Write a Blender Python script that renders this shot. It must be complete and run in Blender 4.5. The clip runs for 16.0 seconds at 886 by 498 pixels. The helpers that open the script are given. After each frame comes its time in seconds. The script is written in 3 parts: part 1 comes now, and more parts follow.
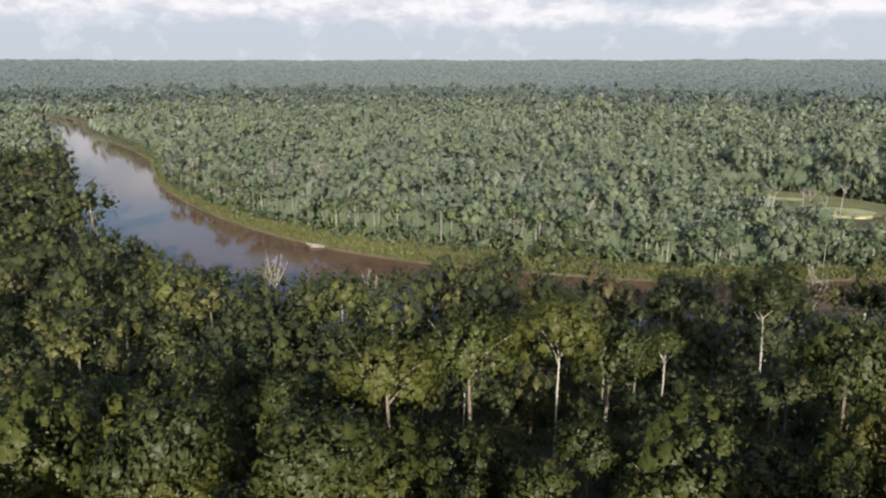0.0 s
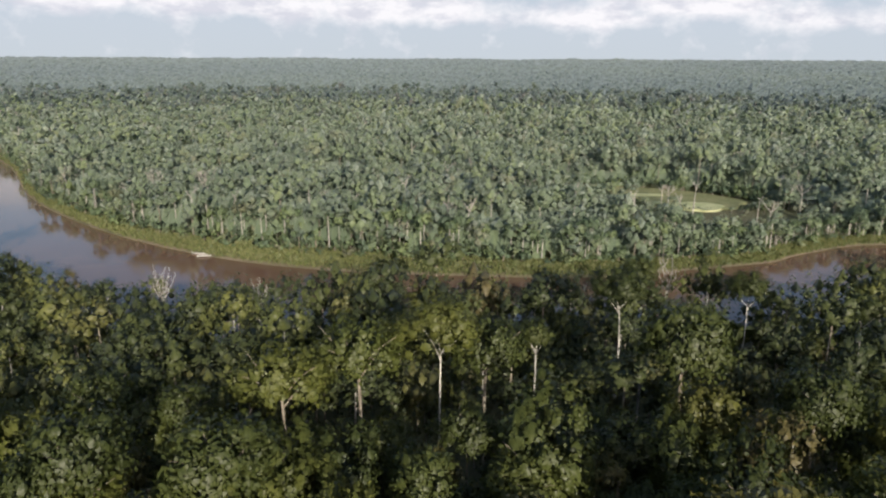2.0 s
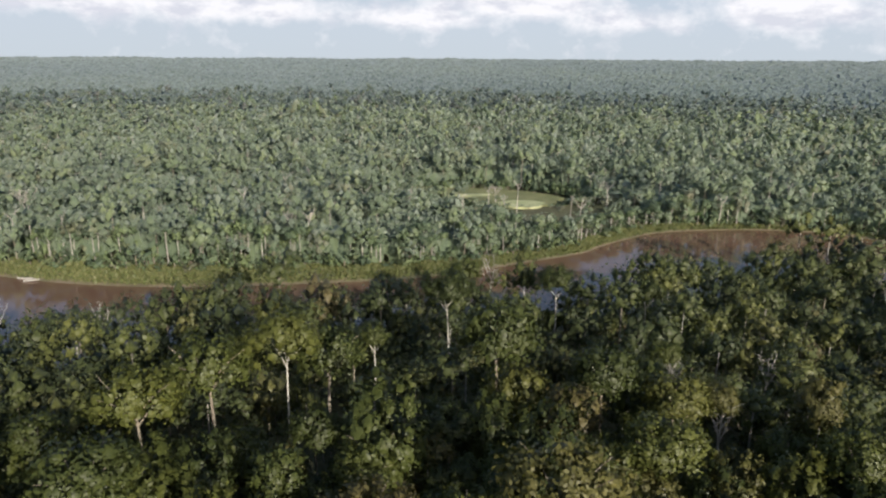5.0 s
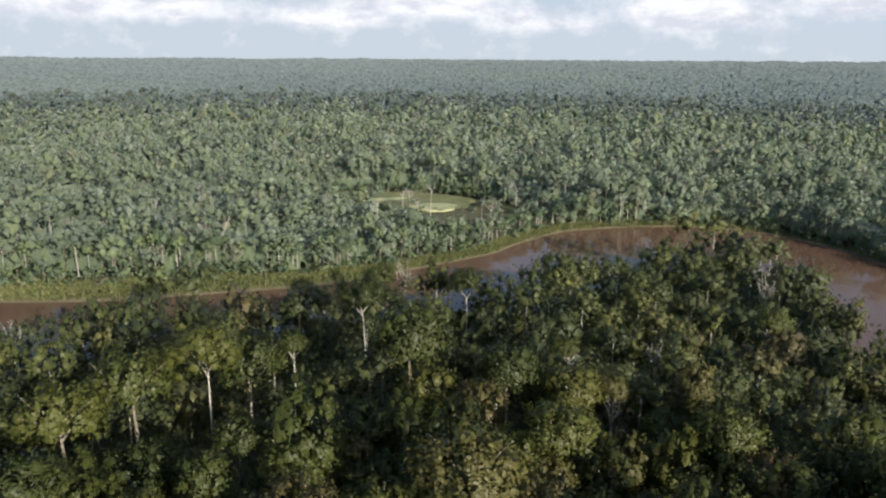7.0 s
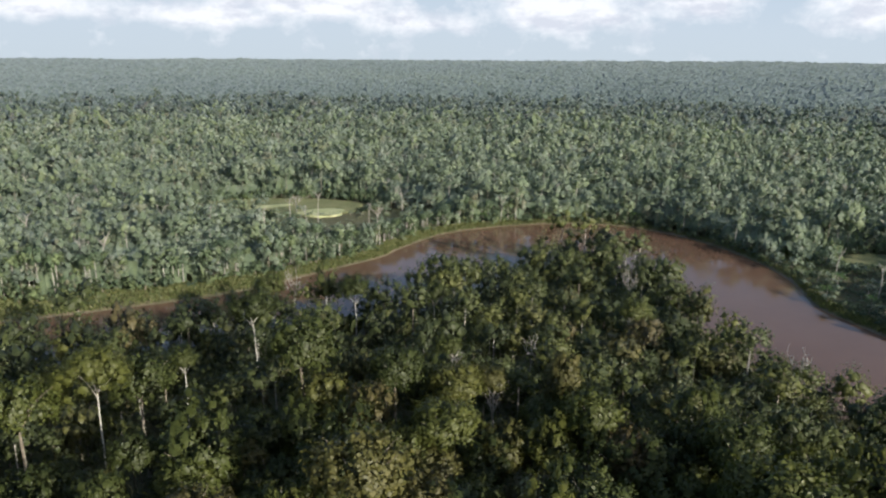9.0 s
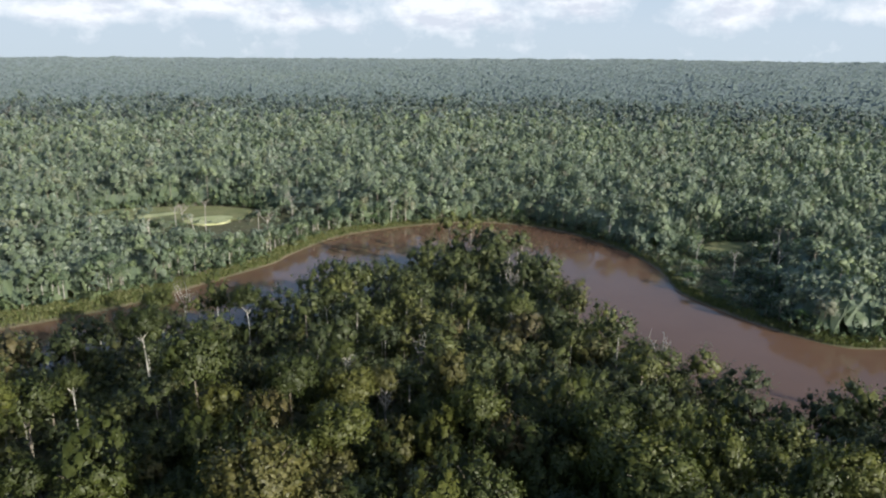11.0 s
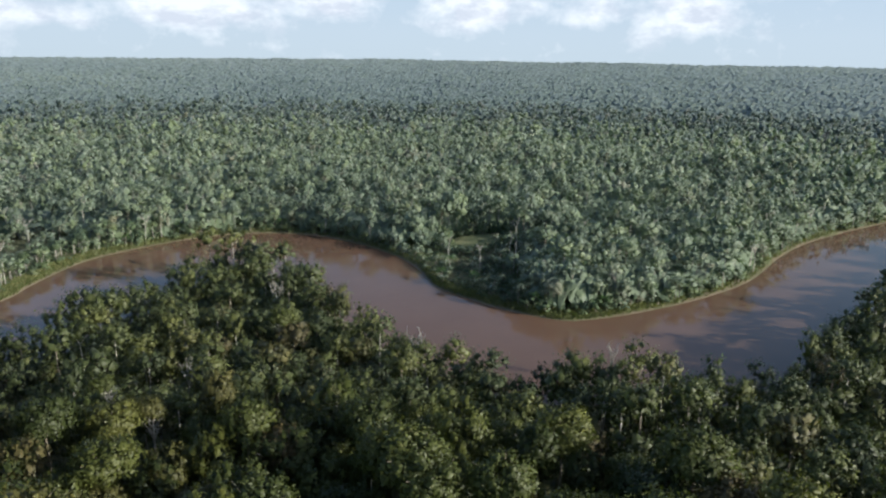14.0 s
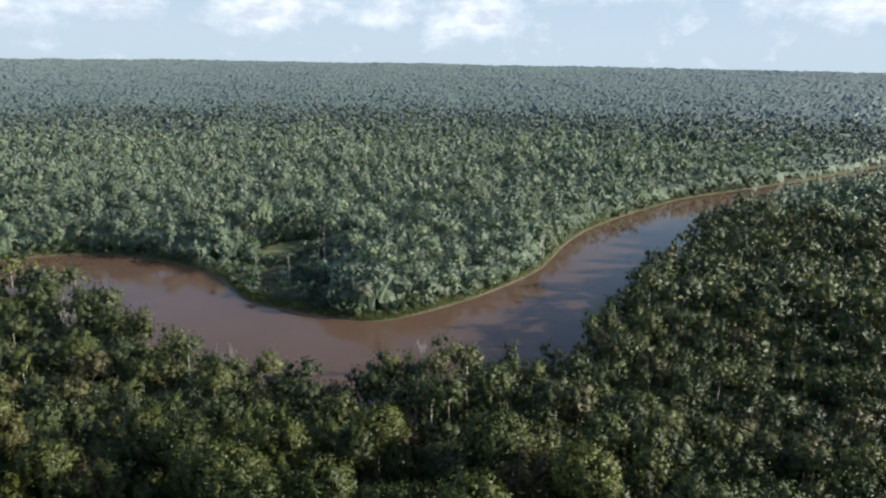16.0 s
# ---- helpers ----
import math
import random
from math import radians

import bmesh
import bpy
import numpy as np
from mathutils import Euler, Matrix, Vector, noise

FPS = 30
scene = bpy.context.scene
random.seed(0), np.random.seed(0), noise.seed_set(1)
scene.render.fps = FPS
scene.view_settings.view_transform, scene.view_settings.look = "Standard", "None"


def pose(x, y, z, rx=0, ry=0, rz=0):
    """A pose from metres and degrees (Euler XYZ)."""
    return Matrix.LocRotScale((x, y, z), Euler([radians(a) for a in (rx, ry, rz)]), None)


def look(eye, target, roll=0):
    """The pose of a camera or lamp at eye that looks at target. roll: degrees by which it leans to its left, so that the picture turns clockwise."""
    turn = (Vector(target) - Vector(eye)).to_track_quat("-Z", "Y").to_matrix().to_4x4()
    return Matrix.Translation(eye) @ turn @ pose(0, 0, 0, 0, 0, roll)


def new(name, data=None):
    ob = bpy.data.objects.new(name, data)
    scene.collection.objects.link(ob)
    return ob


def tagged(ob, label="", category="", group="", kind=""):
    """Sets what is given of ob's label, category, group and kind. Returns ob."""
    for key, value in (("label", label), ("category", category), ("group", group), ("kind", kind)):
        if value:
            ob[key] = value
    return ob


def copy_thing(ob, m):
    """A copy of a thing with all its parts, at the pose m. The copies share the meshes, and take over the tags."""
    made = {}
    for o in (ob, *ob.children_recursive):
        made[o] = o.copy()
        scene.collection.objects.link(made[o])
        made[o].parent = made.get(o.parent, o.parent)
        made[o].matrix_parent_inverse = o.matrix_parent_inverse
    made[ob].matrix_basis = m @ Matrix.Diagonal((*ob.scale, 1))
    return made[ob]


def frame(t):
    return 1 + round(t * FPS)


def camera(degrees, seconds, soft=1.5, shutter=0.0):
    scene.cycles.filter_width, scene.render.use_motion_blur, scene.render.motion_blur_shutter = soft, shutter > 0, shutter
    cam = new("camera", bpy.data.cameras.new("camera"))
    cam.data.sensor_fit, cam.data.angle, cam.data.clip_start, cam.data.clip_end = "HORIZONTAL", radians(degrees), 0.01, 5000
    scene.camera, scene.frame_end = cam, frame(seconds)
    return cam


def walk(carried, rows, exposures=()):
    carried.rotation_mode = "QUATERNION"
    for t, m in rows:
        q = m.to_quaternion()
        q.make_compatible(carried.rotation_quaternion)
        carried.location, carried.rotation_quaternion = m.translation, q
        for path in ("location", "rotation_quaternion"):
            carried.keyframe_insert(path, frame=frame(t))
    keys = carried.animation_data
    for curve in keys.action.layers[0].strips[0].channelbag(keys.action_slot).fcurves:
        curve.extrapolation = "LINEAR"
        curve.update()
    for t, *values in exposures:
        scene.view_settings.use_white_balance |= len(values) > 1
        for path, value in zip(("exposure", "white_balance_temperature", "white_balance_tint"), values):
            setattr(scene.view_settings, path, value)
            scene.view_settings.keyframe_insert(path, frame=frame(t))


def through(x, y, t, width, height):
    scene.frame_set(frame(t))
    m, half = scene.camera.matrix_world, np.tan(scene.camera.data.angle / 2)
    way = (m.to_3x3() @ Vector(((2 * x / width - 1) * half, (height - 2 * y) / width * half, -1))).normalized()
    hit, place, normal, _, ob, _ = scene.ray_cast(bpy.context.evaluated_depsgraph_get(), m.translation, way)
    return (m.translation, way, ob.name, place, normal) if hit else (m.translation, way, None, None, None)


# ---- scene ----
EXPOSURES = ((0.0, 0.48, 6150.0, 14.0), (7.0, 0.54, 6000.0, 12.0), (16.0, 0.6, 5650.0, 7.0))

# Seconds, eye in metres, heading clockwise from north, tilt and roll in degrees.
FLIGHT = (
    (0.0, 0.07, 0.02, 80.10, 0.191, -15.068, 0.303),
    (0.5, 0.28, -2.48, 81.35, 1.201, -15.111, 0.459),
    (1.0, 0.42, -5.09, 82.63, 3.005, -15.158, 0.544),
    (1.5, 0.48, -7.77, 83.93, 6.167, -15.164, 0.516),
    (2.0, 0.46, -10.49, 85.25, 9.359, -15.201, 0.661),
    (2.5, 0.36, -13.25, 86.56, 11.594, -15.217, 0.598),
    (3.0, 0.18, -16.01, 87.88, 13.667, -15.223, 0.655),
    (3.5, -0.08, -18.76, 89.20, 15.829, -15.218, 0.689),
    (4.0, -0.42, -21.49, 90.52, 18.149, -15.235, 0.688),
    (6.5, -3.19, -34.54, 97.02, 27.215, -15.207, 0.853),
    (7.0, -3.95, -37.00, 98.31, 28.902, -15.221, 0.816),
    (7.5, -4.76, -39.40, 99.60, 30.682, -15.214, 0.859),
    (8.0, -5.64, -41.75, 100.89, 32.935, -15.202, 0.853),
    (8.5, -6.57, -44.05, 102.19, 35.396, -15.178, 0.825),
    (9.0, -7.55, -46.30, 103.48, 37.897, -15.182, 0.810),
    (11.5, -13.18, -56.69, 110.05, 48.294, -15.314, 0.798),
    (12.0, -14.45, -58.58, 111.38, 50.169, -15.314, 0.798),
    (12.5, -15.76, -60.40, 112.71, 53.784, -15.313, 0.807),
    (13.0, -17.12, -62.12, 114.03, 58.159, -15.264, 0.912),
    (13.5, -18.53, -63.73, 115.35, 61.915, -15.222, 1.011),
    (14.0, -19.99, -65.23, 116.65, 65.519, -15.158, 1.032),
    (14.5, -21.51, -66.58, 117.93, 69.501, -15.100, 1.024),
    (15.0, -23.09, -67.76, 119.18, 73.355, -15.049, 1.021),
    (15.5, -24.74, -68.75, 120.39, 77.294, -14.988, 1.053),
    (16.0, -26.46, -69.50, 121.55, 81.072, -14.931, 1.078),
)


def heading_pose(x, y, z, heading, tilt, roll):
    a, b = radians(heading), radians(tilt)
    ahead = Vector((math.sin(a) * math.cos(b), math.cos(a) * math.cos(b), math.sin(b)))
    eye = Vector((x, y, z))
    return look(eye, eye + ahead, roll)


cam = camera(63.74, 16.0, soft=2.2)
walk(cam, [(t, heading_pose(*p)) for t, *p in FLIGHT], exposures=EXPOSURES)

# ---- light ----
SUN_HEADING, SUN_HEIGHT = 174.0, 19.0   # clockwise from north, above the horizon
world = bpy.data.worlds.new("sky")
scene.world = world
world.use_nodes = True
wn = world.node_tree
sky = wn.nodes.new("ShaderNodeTexSky")
sky.sky_type = "NISHITA"
sky.sun_disc = False
sky.sun_elevation = radians(SUN_HEIGHT)
sky.sun_rotation = radians(SUN_HEADING)
sky.dust_density = 2.0
wn.links.new(sky.outputs[0], wn.nodes["Background"].inputs[0])
wn.nodes["Background"].inputs[1].default_value = 0.1
sun = new("sun", bpy.data.lights.new("sun", "SUN"))
sun.data.energy, sun.data.angle, sun.data.color = 4.6, radians(0.6), (1.0, 0.9, 0.72)
sa, sb = radians(SUN_HEADING), radians(SUN_HEIGHT)
sun.matrix_world = look((math.sin(sa) * math.cos(sb) * 900, math.cos(sa) * math.cos(sb) * 900, math.sin(sb) * 900), (0, 0, 0))


# ---- materials ----
class Nodes:
    """A short way to write a node tree."""

    def __init__(self, name):
        self.mat = bpy.data.materials.new(name)
        self.mat.use_nodes = True
        self.tree = self.mat.node_tree
        self.tree.nodes.clear()
        self.out = self.tree.nodes.new("ShaderNodeOutputMaterial")

    def add(self, kind, **inputs):
        node = self.tree.nodes.new(kind)
        for key, value in inputs.items():
            self.set(node, key.replace("_", " "), value)
        return node

    def set(self, node, key, value):
        socket = node.inputs[int(key) if key.isdigit() else key]
        if isinstance(value, bpy.types.NodeSocket):
            self.tree.links.new(value, socket)
        else:
            socket.default_value = value

    def ramp(self, fac, stops):
        node = self.tree.nodes.new("ShaderNodeValToRGB")
        self.tree.links.new(fac, node.inputs[0])
        els = node.color_ramp.elements
        while len(els) < len(stops):
            els.new(0.5)
        for el, (at, colour) in zip(els, stops):
            el.position, el.color = at, (*colour, 1)
        return node.outputs[0]

    def mix(self, fac, a, b, how="MIX"):
        node = self.tree.nodes.new("ShaderNodeMix")
        node.data_type, node.blend_type = "RGBA", how
        for i, v in ((0, fac), (6, a), (7, b)):
            if isinstance(v, bpy.types.NodeSocket):
                self.tree.links.new(v, node.inputs[i])
            else:
                node.inputs[i].default_value = v if i == 0 else (*v, 1)
        return node.outputs[2]

    def math(self, how, a, b):
        node = self.tree.nodes.new("ShaderNodeMath")
        node.operation = how
        for i, v in ((0, a), (1, b)):
            if isinstance(v, bpy.types.NodeSocket):
                self.tree.links.new(v, node.inputs[i])
            else:
                node.inputs[i].default_value = v
        return node.outputs[0]

    def noise(self, scale, detail=4, rough=0.55, kind="Object", stretch=None):
        geo = self.tree.nodes.new("ShaderNodeNewGeometry") if kind == "World" else self.tree.nodes.new("ShaderNodeTexCoord")
        at = geo.outputs["Position"] if kind == "World" else geo.outputs[kind]
        if stretch:
            m = self.tree.nodes.new("ShaderNodeMapping")
            m.inputs["Scale"].default_value = stretch
            self.tree.links.new(at, m.inputs[0])
            at = m.outputs[0]
        n = self.add("ShaderNodeTexNoise", Scale=scale, Detail=detail, Roughness=rough)
        self.tree.links.new(at, n.inputs["Vector"])
        return n.outputs["Fac"]

    def bump(self, height, strength, distance):
        return self.add("ShaderNodeBump", Strength=strength, Distance=distance, Height=height).outputs[0]

    def finish(self, shader):
        self.tree.links.new(shader, self.out.inputs[0])
        return self.mat


def leaf_material(name, stops, per_object, glow_through=0.22, haze_sheen=0.0, haze_tint=(0.8, 0.93, 0.86), speckle=0.45):
    """Leaves: one tone a tree, with patches of older and younger leaf over it."""
    n = Nodes(name)
    if per_object:
        tone = n.add("ShaderNodeObjectInfo").outputs["Random"]
    else:
        attr = n.add("ShaderNodeAttribute")
        attr.attribute_name = "tone"
        tone = attr.outputs["Fac"]
    colour = n.ramp(tone, stops)
    patch = n.noise(0.5, 5, 0.65, "World")
    colour = n.mix(0.75, colour, n.ramp(patch, ((0.3, (0.7, 0.73, 0.66)), (0.7, (1.25, 1.22, 1.1)))), "MULTIPLY")
    isl = n.add("ShaderNodeNewGeometry").outputs["Random Per Island"]
    colour = n.mix(speckle, colour, n.ramp(isl, ((0.0, (0.65, 0.7, 0.6)), (1.0, (1.35, 1.3, 1.3)))), "MULTIPLY")
    bsdf = n.add("ShaderNodeBsdfPrincipled", Base_Color=colour, Roughness=0.5)
    n.set(bsdf, "Specular IOR Level", 0.35)
    # pale sheen over the leaves that stands in for distance haze
    n.set(bsdf, "Sheen Weight", haze_sheen)
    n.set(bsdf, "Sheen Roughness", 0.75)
    n.set(bsdf, "Sheen Tint", (*haze_tint, 1))
    through = n.add("ShaderNodeBsdfTranslucent", Color=n.mix(1.0, colour, (1.2, 1.35, 0.6), "MULTIPLY"))
    both = n.tree.nodes.new("ShaderNodeMixShader")
    both.inputs[0].default_value = glow_through
    n.tree.links.new(bsdf.outputs[0], both.inputs[1])
    n.tree.links.new(through.outputs[0], both.inputs[2])
    return n.finish(both.outputs[0])


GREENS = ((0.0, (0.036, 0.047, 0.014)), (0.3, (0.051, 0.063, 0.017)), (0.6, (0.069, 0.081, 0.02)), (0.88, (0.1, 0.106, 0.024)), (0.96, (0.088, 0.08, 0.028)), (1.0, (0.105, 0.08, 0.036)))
# paler, bluer greens across the river: distance haze put into the base colour
HAZED_GREENS = tuple((at, (r * 1.16 + 0.016, g * 1.38 + 0.022, b * 1.5 + 0.036)) for at, (r, g, b) in GREENS)
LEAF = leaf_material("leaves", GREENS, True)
LEAF_BANK = leaf_material("bank_forest_leaves", GREENS, False, haze_sheen=0.05)
LEAF_EDGE = leaf_material("bank_thicket_leaves", HAZED_GREENS, False, haze_sheen=0.06, haze_tint=(0.8, 0.9, 0.7), speckle=0.3)
LEAF_MID = leaf_material("hazed_forest_leaves", HAZED_GREENS, False, 0.3, haze_sheen=0.41, haze_tint=(0.83, 0.93, 0.78), speckle=0.15)
# a stronger blue cast in the base colour for haze towards the horizon
HAZE_BLUES = tuple((at, (r * 0.85, g * 0.95 + 0.006, b * 1.7 + 0.02)) for at, (r, g, b) in GREENS)
LEAF_FAR = leaf_material("hazed_distant_leaves", HAZE_BLUES, False, 0.26, haze_sheen=0.27, haze_tint=(0.78, 0.9, 0.94), speckle=0.2)
PALM_LEAF = leaf_material("palm_leaves", ((0.0, (0.06, 0.11, 0.035)), (1.0, (0.1, 0.16, 0.05))), True, 0.2)
GRASS_LEAF = leaf_material("bank_grass", ((0.0, (0.1, 0.125, 0.045)), (0.5, (0.135, 0.15, 0.06)), (1.0, (0.2, 0.19, 0.095))), False, 0.3)


def bark_material(name, dark, pale):
    n = Nodes(name)
    streak = n.noise(1.6, 6, 0.7, "Object", (1, 1, 0.25))
    colour = n.ramp(streak, ((0.3, dark), (0.65, pale)))
    fine = n.noise(9, 4, 0.7)
    colour = n.mix(0.4, colour, n.ramp(fine, ((0.3, (0.6, 0.6, 0.6)), (0.7, (1.2, 1.2, 1.2)))), "MULTIPLY")
    return n.finish(n.add("ShaderNodeBsdfPrincipled", Base_Color=colour, Roughness=0.85, Normal=n.bump(fine, 0.6, 0.08)).outputs[0])


BARK = bark_material("brown_bark", (0.12, 0.095, 0.07), (0.3, 0.26, 0.2))
PALE_BARK = bark_material("pale_bark", (0.28, 0.26, 0.22), (0.56, 0.53, 0.46))


GREY_BARK = bark_material("grey_bark", (0.2, 0.185, 0.16), (0.44, 0.41, 0.36))


def ground_material():
    n = Nodes("forest_floor")
    big, fine = n.noise(0.02, 5, 0.6, "World"), n.noise(0.9, 6, 0.65, "World")
    colour = n.ramp(big, ((0.35, (0.085, 0.08, 0.04)), (0.65, (0.1, 0.115, 0.045))))
    colour = n.mix(0.7, colour, n.ramp(fine, ((0.3, (0.6, 0.55, 0.5)), (0.7, (1.4, 1.35, 1.2)))), "MULTIPLY")
    # bare clay along the waterline, by height
    geo = n.add("ShaderNodeNewGeometry")
    split = n.add("ShaderNodeSeparateXYZ", Vector=geo.outputs["Position"])
    level = n.math("ADD", split.outputs[2], n.math("MULTIPLY", n.noise(0.25, 4, 0.6, "World"), 1.2))
    clay = n.ramp(n.math("DIVIDE", level, 3.0), ((0.36, (1, 1, 1)), (0.56, (0, 0, 0))))
    clay = n.mix(1.0, clay, n.ramp(n.noise(0.035, 3, 0.5, "World"), ((0.4, (0.25, 0.25, 0.25)), (0.6, (1, 1, 1)))), "MULTIPLY")
    colour = n.mix(clay, colour, n.mix(fine, (0.12, 0.09, 0.058), (0.24, 0.195, 0.125)))
    return n.finish(n.add("ShaderNodeBsdfPrincipled", Base_Color=colour, Roughness=0.95, Normal=n.bump(fine, 0.8, 0.4)).outputs[0])


def water_material():
    n = Nodes("silty_water")
    colour = n.ramp(n.noise(0.02, 4, 0.6, "World"), ((0.3, (0.125, 0.073, 0.047)), (0.7, (0.15, 0.089, 0.06))))
    ripple = n.math("ADD", n.noise(0.5, 4, 0.55, "World"), n.math("MULTIPLY", n.noise(0.06, 3, 0.5, "World"), 1.5))
    return n.finish(n.add("ShaderNodeBsdfPrincipled", Base_Color=colour, Roughness=0.06, IOR=1.33, Normal=n.bump(ripple, 0.12, 0.12)).outputs[0])


FLOOR, WATER = ground_material(), water_material()


# ---- the plan: river banks, clearings ----
FAR_BANK = ((-1500, 1230), (-1000, 1160), (-640, 1050), (-474, 931), (-382, 772), (-250, 594), (-178, 448), (-117, 361), (-57, 303), (-4, 273),
            (50, 258), (105, 249), (150, 254), (190, 260), (206, 268), (246, 281), (275, 279), (309, 269), (338, 252), (358, 222), (361, 185),
            (349, 142), (328, 110), (302, 86), (293, 66), (285, 42), (283, 14), (292, -1), (316, -22), (349, -44), (391, -64), (450, -78),
            (500, -95), (560, -127), (644, -182), (696, -232), (802, -343), (953, -483), (1300, -830))
NEAR_BANK = ((-1500, 1130), (-1000, 1060), (-640, 940), (-480, 820), (-345, 640), (-211, 408), (-188, 354), (-150, 305), (-112, 262), (-83, 226),
             (-42, 202), (0, 199), (60, 199), (120, 184), (150, 176), (186, 178), (224, 184), (258, 193), (276, 190), (277, 170), (258, 137),
             (238, 101), (222, 77), (210, 45), (200, 3), (220, -52), (250, -82), (307, -98), (350, -112), (426, -148), (500, -172),
             (600, -248), (660, -308), (770, -418), (920, -560), (1260, -910))


def smooth_line(points, n=5):
    p = np.array(points, float)
    p = np.vstack([2 * p[0] - p[1], p, 2 * p[-1] - p[-2]])
    out = []
    for a, b, c, d in zip(p[:-3], p[1:-2], p[2:-1], p[3:]):
        for k in range(n):
            t = k / n
            out.append(0.5 * (2 * b + (c - a) * t + (2 * a - 5 * b + 4 * c - d) * t * t + (3 * b - a - 3 * c + d) * t ** 3))
    out.append(p[-2])
    return np.array(out)


FAR_LINE, NEAR_LINE = smooth_line(FAR_BANK), smooth_line(NEAR_BANK)
RIVER = np.vstack([FAR_LINE, NEAR_LINE[::-1]])


def line_distance(points, line):
    """Distance of many points to a polyline."""
    best = np.full(len(points), 1e9)
    for a, b in zip(line[:-1], line[1:]):
        d = b - a
        t = np.clip(((points - a) @ d) / (d @ d), 0, 1)
        best = np.minimum(best, ((points - a - t[:, None] * d) ** 2).sum(1))
    return np.sqrt(best)


def inside(points, ring):
    odd = np.zeros(len(points), bool)
    for (x0, y0), (x1, y1) in zip(ring, np.roll(ring, -1, 0)):
        if y0 != y1:
            odd ^= ((points[:, 1] < y0) != (points[:, 1] < y1)) & (points[:, 0] < x0 + (points[:, 1] - y0) * (x1 - x0) / (y1 - y0))
    return odd


class Chart:
    """Distances to the two banks, charted once on a grid and read off between its corners."""

    def __init__(self, step=5.0):
        self.step, self.x0, self.y0, self.nx, self.ny = step, -1600.0, -1000.0, 601, 468
        gx, gy = np.meshgrid(self.x0 + step * np.arange(self.nx), self.y0 + step * np.arange(self.ny))
        pts = np.stack([gx.ravel(), gy.ravel()], 1)
        far, near = line_distance(pts, FAR_LINE), line_distance(pts, NEAR_LINE)
        sign = np.where(inside(pts, RIVER), -1.0, 1.0)
        self.fields = {"far": far, "near": near, "shore": np.minimum(far, near) * sign}
        self.fields = {k: v.reshape(self.ny, self.nx) for k, v in self.fields.items()}

    def read(self, field, points):
        f = self.fields[field]
        u = np.clip((points[:, 0] - self.x0) / self.step, 0, self.nx - 1.001)
        v = np.clip((points[:, 1] - self.y0) / self.step, 0, self.ny - 1.001)
        i, j = u.astype(int), v.astype(int)
        a, b = u - i, v - j
        return (f[j, i] * (1 - a) + f[j, i + 1] * a) * (1 - b) + (f[j + 1, i] * (1 - a) + f[j + 1, i + 1] * a) * b


CHART = Chart()


def shore_distance(points):
    """Metres from the waterline: positive on land, negative in the river."""
    return CHART.read("shore", points)


def over_the_river(points):
    return CHART.read("far", points) < CHART.read("near", points)


def waves(points, scale, seed):
    """Smooth random relief in -1..1 from a sum of sines."""
    g = np.random.default_rng(seed)
    out = 0
    for k in range(7):
        a, ph = g.uniform(0, 2 * np.pi), g.uniform(0, 2 * np.pi)
        f = scale * g.uniform(0.6, 1.7)
        out = out + np.sin(points[:, 0] * np.cos(a) * f + points[:, 1] * np.sin(a) * f + ph)
    return out / 4.0


def far_rise(points):
    """The land climbs towards the skyline, by heading, to fit the horizon in the camera's view."""
    r = np.hypot(points[:, 0], points[:, 1])
    az = np.degrees(np.arctan2(points[:, 0], points[:, 1]))
    top = np.interp(az, (-180, -40, -10, 30, 60, 95, 130, 180), (58, 43, 45, 61, 79, 82, 81, 66))
    t = np.clip((r - 1500) / (3500 - 1500), 0, 1)
    return top * t ** 1.15


def land_height(points):
    sd = shore_distance(points)
    near = np.clip(sd * 0.32, -3.0, 1.9)
    return near + np.clip(sd / 60, 0, 1) * 0.5 * waves(points, 0.02, 3) + far_rise(points)


def mesh_from(name, verts, faces, materials, tone=None, slots=None, smooth=False, normals=None):
    """A mesh from arrays of corners and of triangles or quads."""
    verts, faces = np.asarray(verts, np.float32), np.asarray(faces, np.int32)
    n = faces.shape[1]
    me = bpy.data.meshes.new(name)
    me.vertices.add(len(verts))
    me.vertices.foreach_set("co", verts.ravel())
    me.loops.add(faces.size)
    me.loops.foreach_set("vertex_index", faces.ravel())
    me.polygons.add(len(faces))
    me.polygons.foreach_set("loop_start", np.arange(0, faces.size, n, dtype=np.int32))
    if slots is not None:
        me.polygons.foreach_set("material_index", np.asarray(slots, np.int32))
    me.polygons.foreach_set("use_smooth", np.full(len(faces), smooth))
    if tone is not None:
        me.attributes.new("tone", "FLOAT", "POINT").data.foreach_set("value", np.asarray(tone, np.float32))
    for m in materials:
        me.materials.append(m)
    me.update(calc_edges=True)
    if normals is not None:
        me.normals_split_custom_set_from_vertices(np.asarray(normals, np.float32))
    return me


def part(name, mesh, parent, label=""):
    ob = new(name, mesh)
    ob.parent = parent
    return tagged(ob, label)


# ---- ground, river, sky ----
def axis_steps(lo, hi, step, far):
    mid = np.arange(lo, hi + 0.1, step)
    grow = step * 1.16 ** np.arange(1, 60)
    up = hi + np.cumsum(grow)
    down = lo - np.cumsum(grow)
    return np.r_[down[down > -far][::-1], mid, up[up < far]]


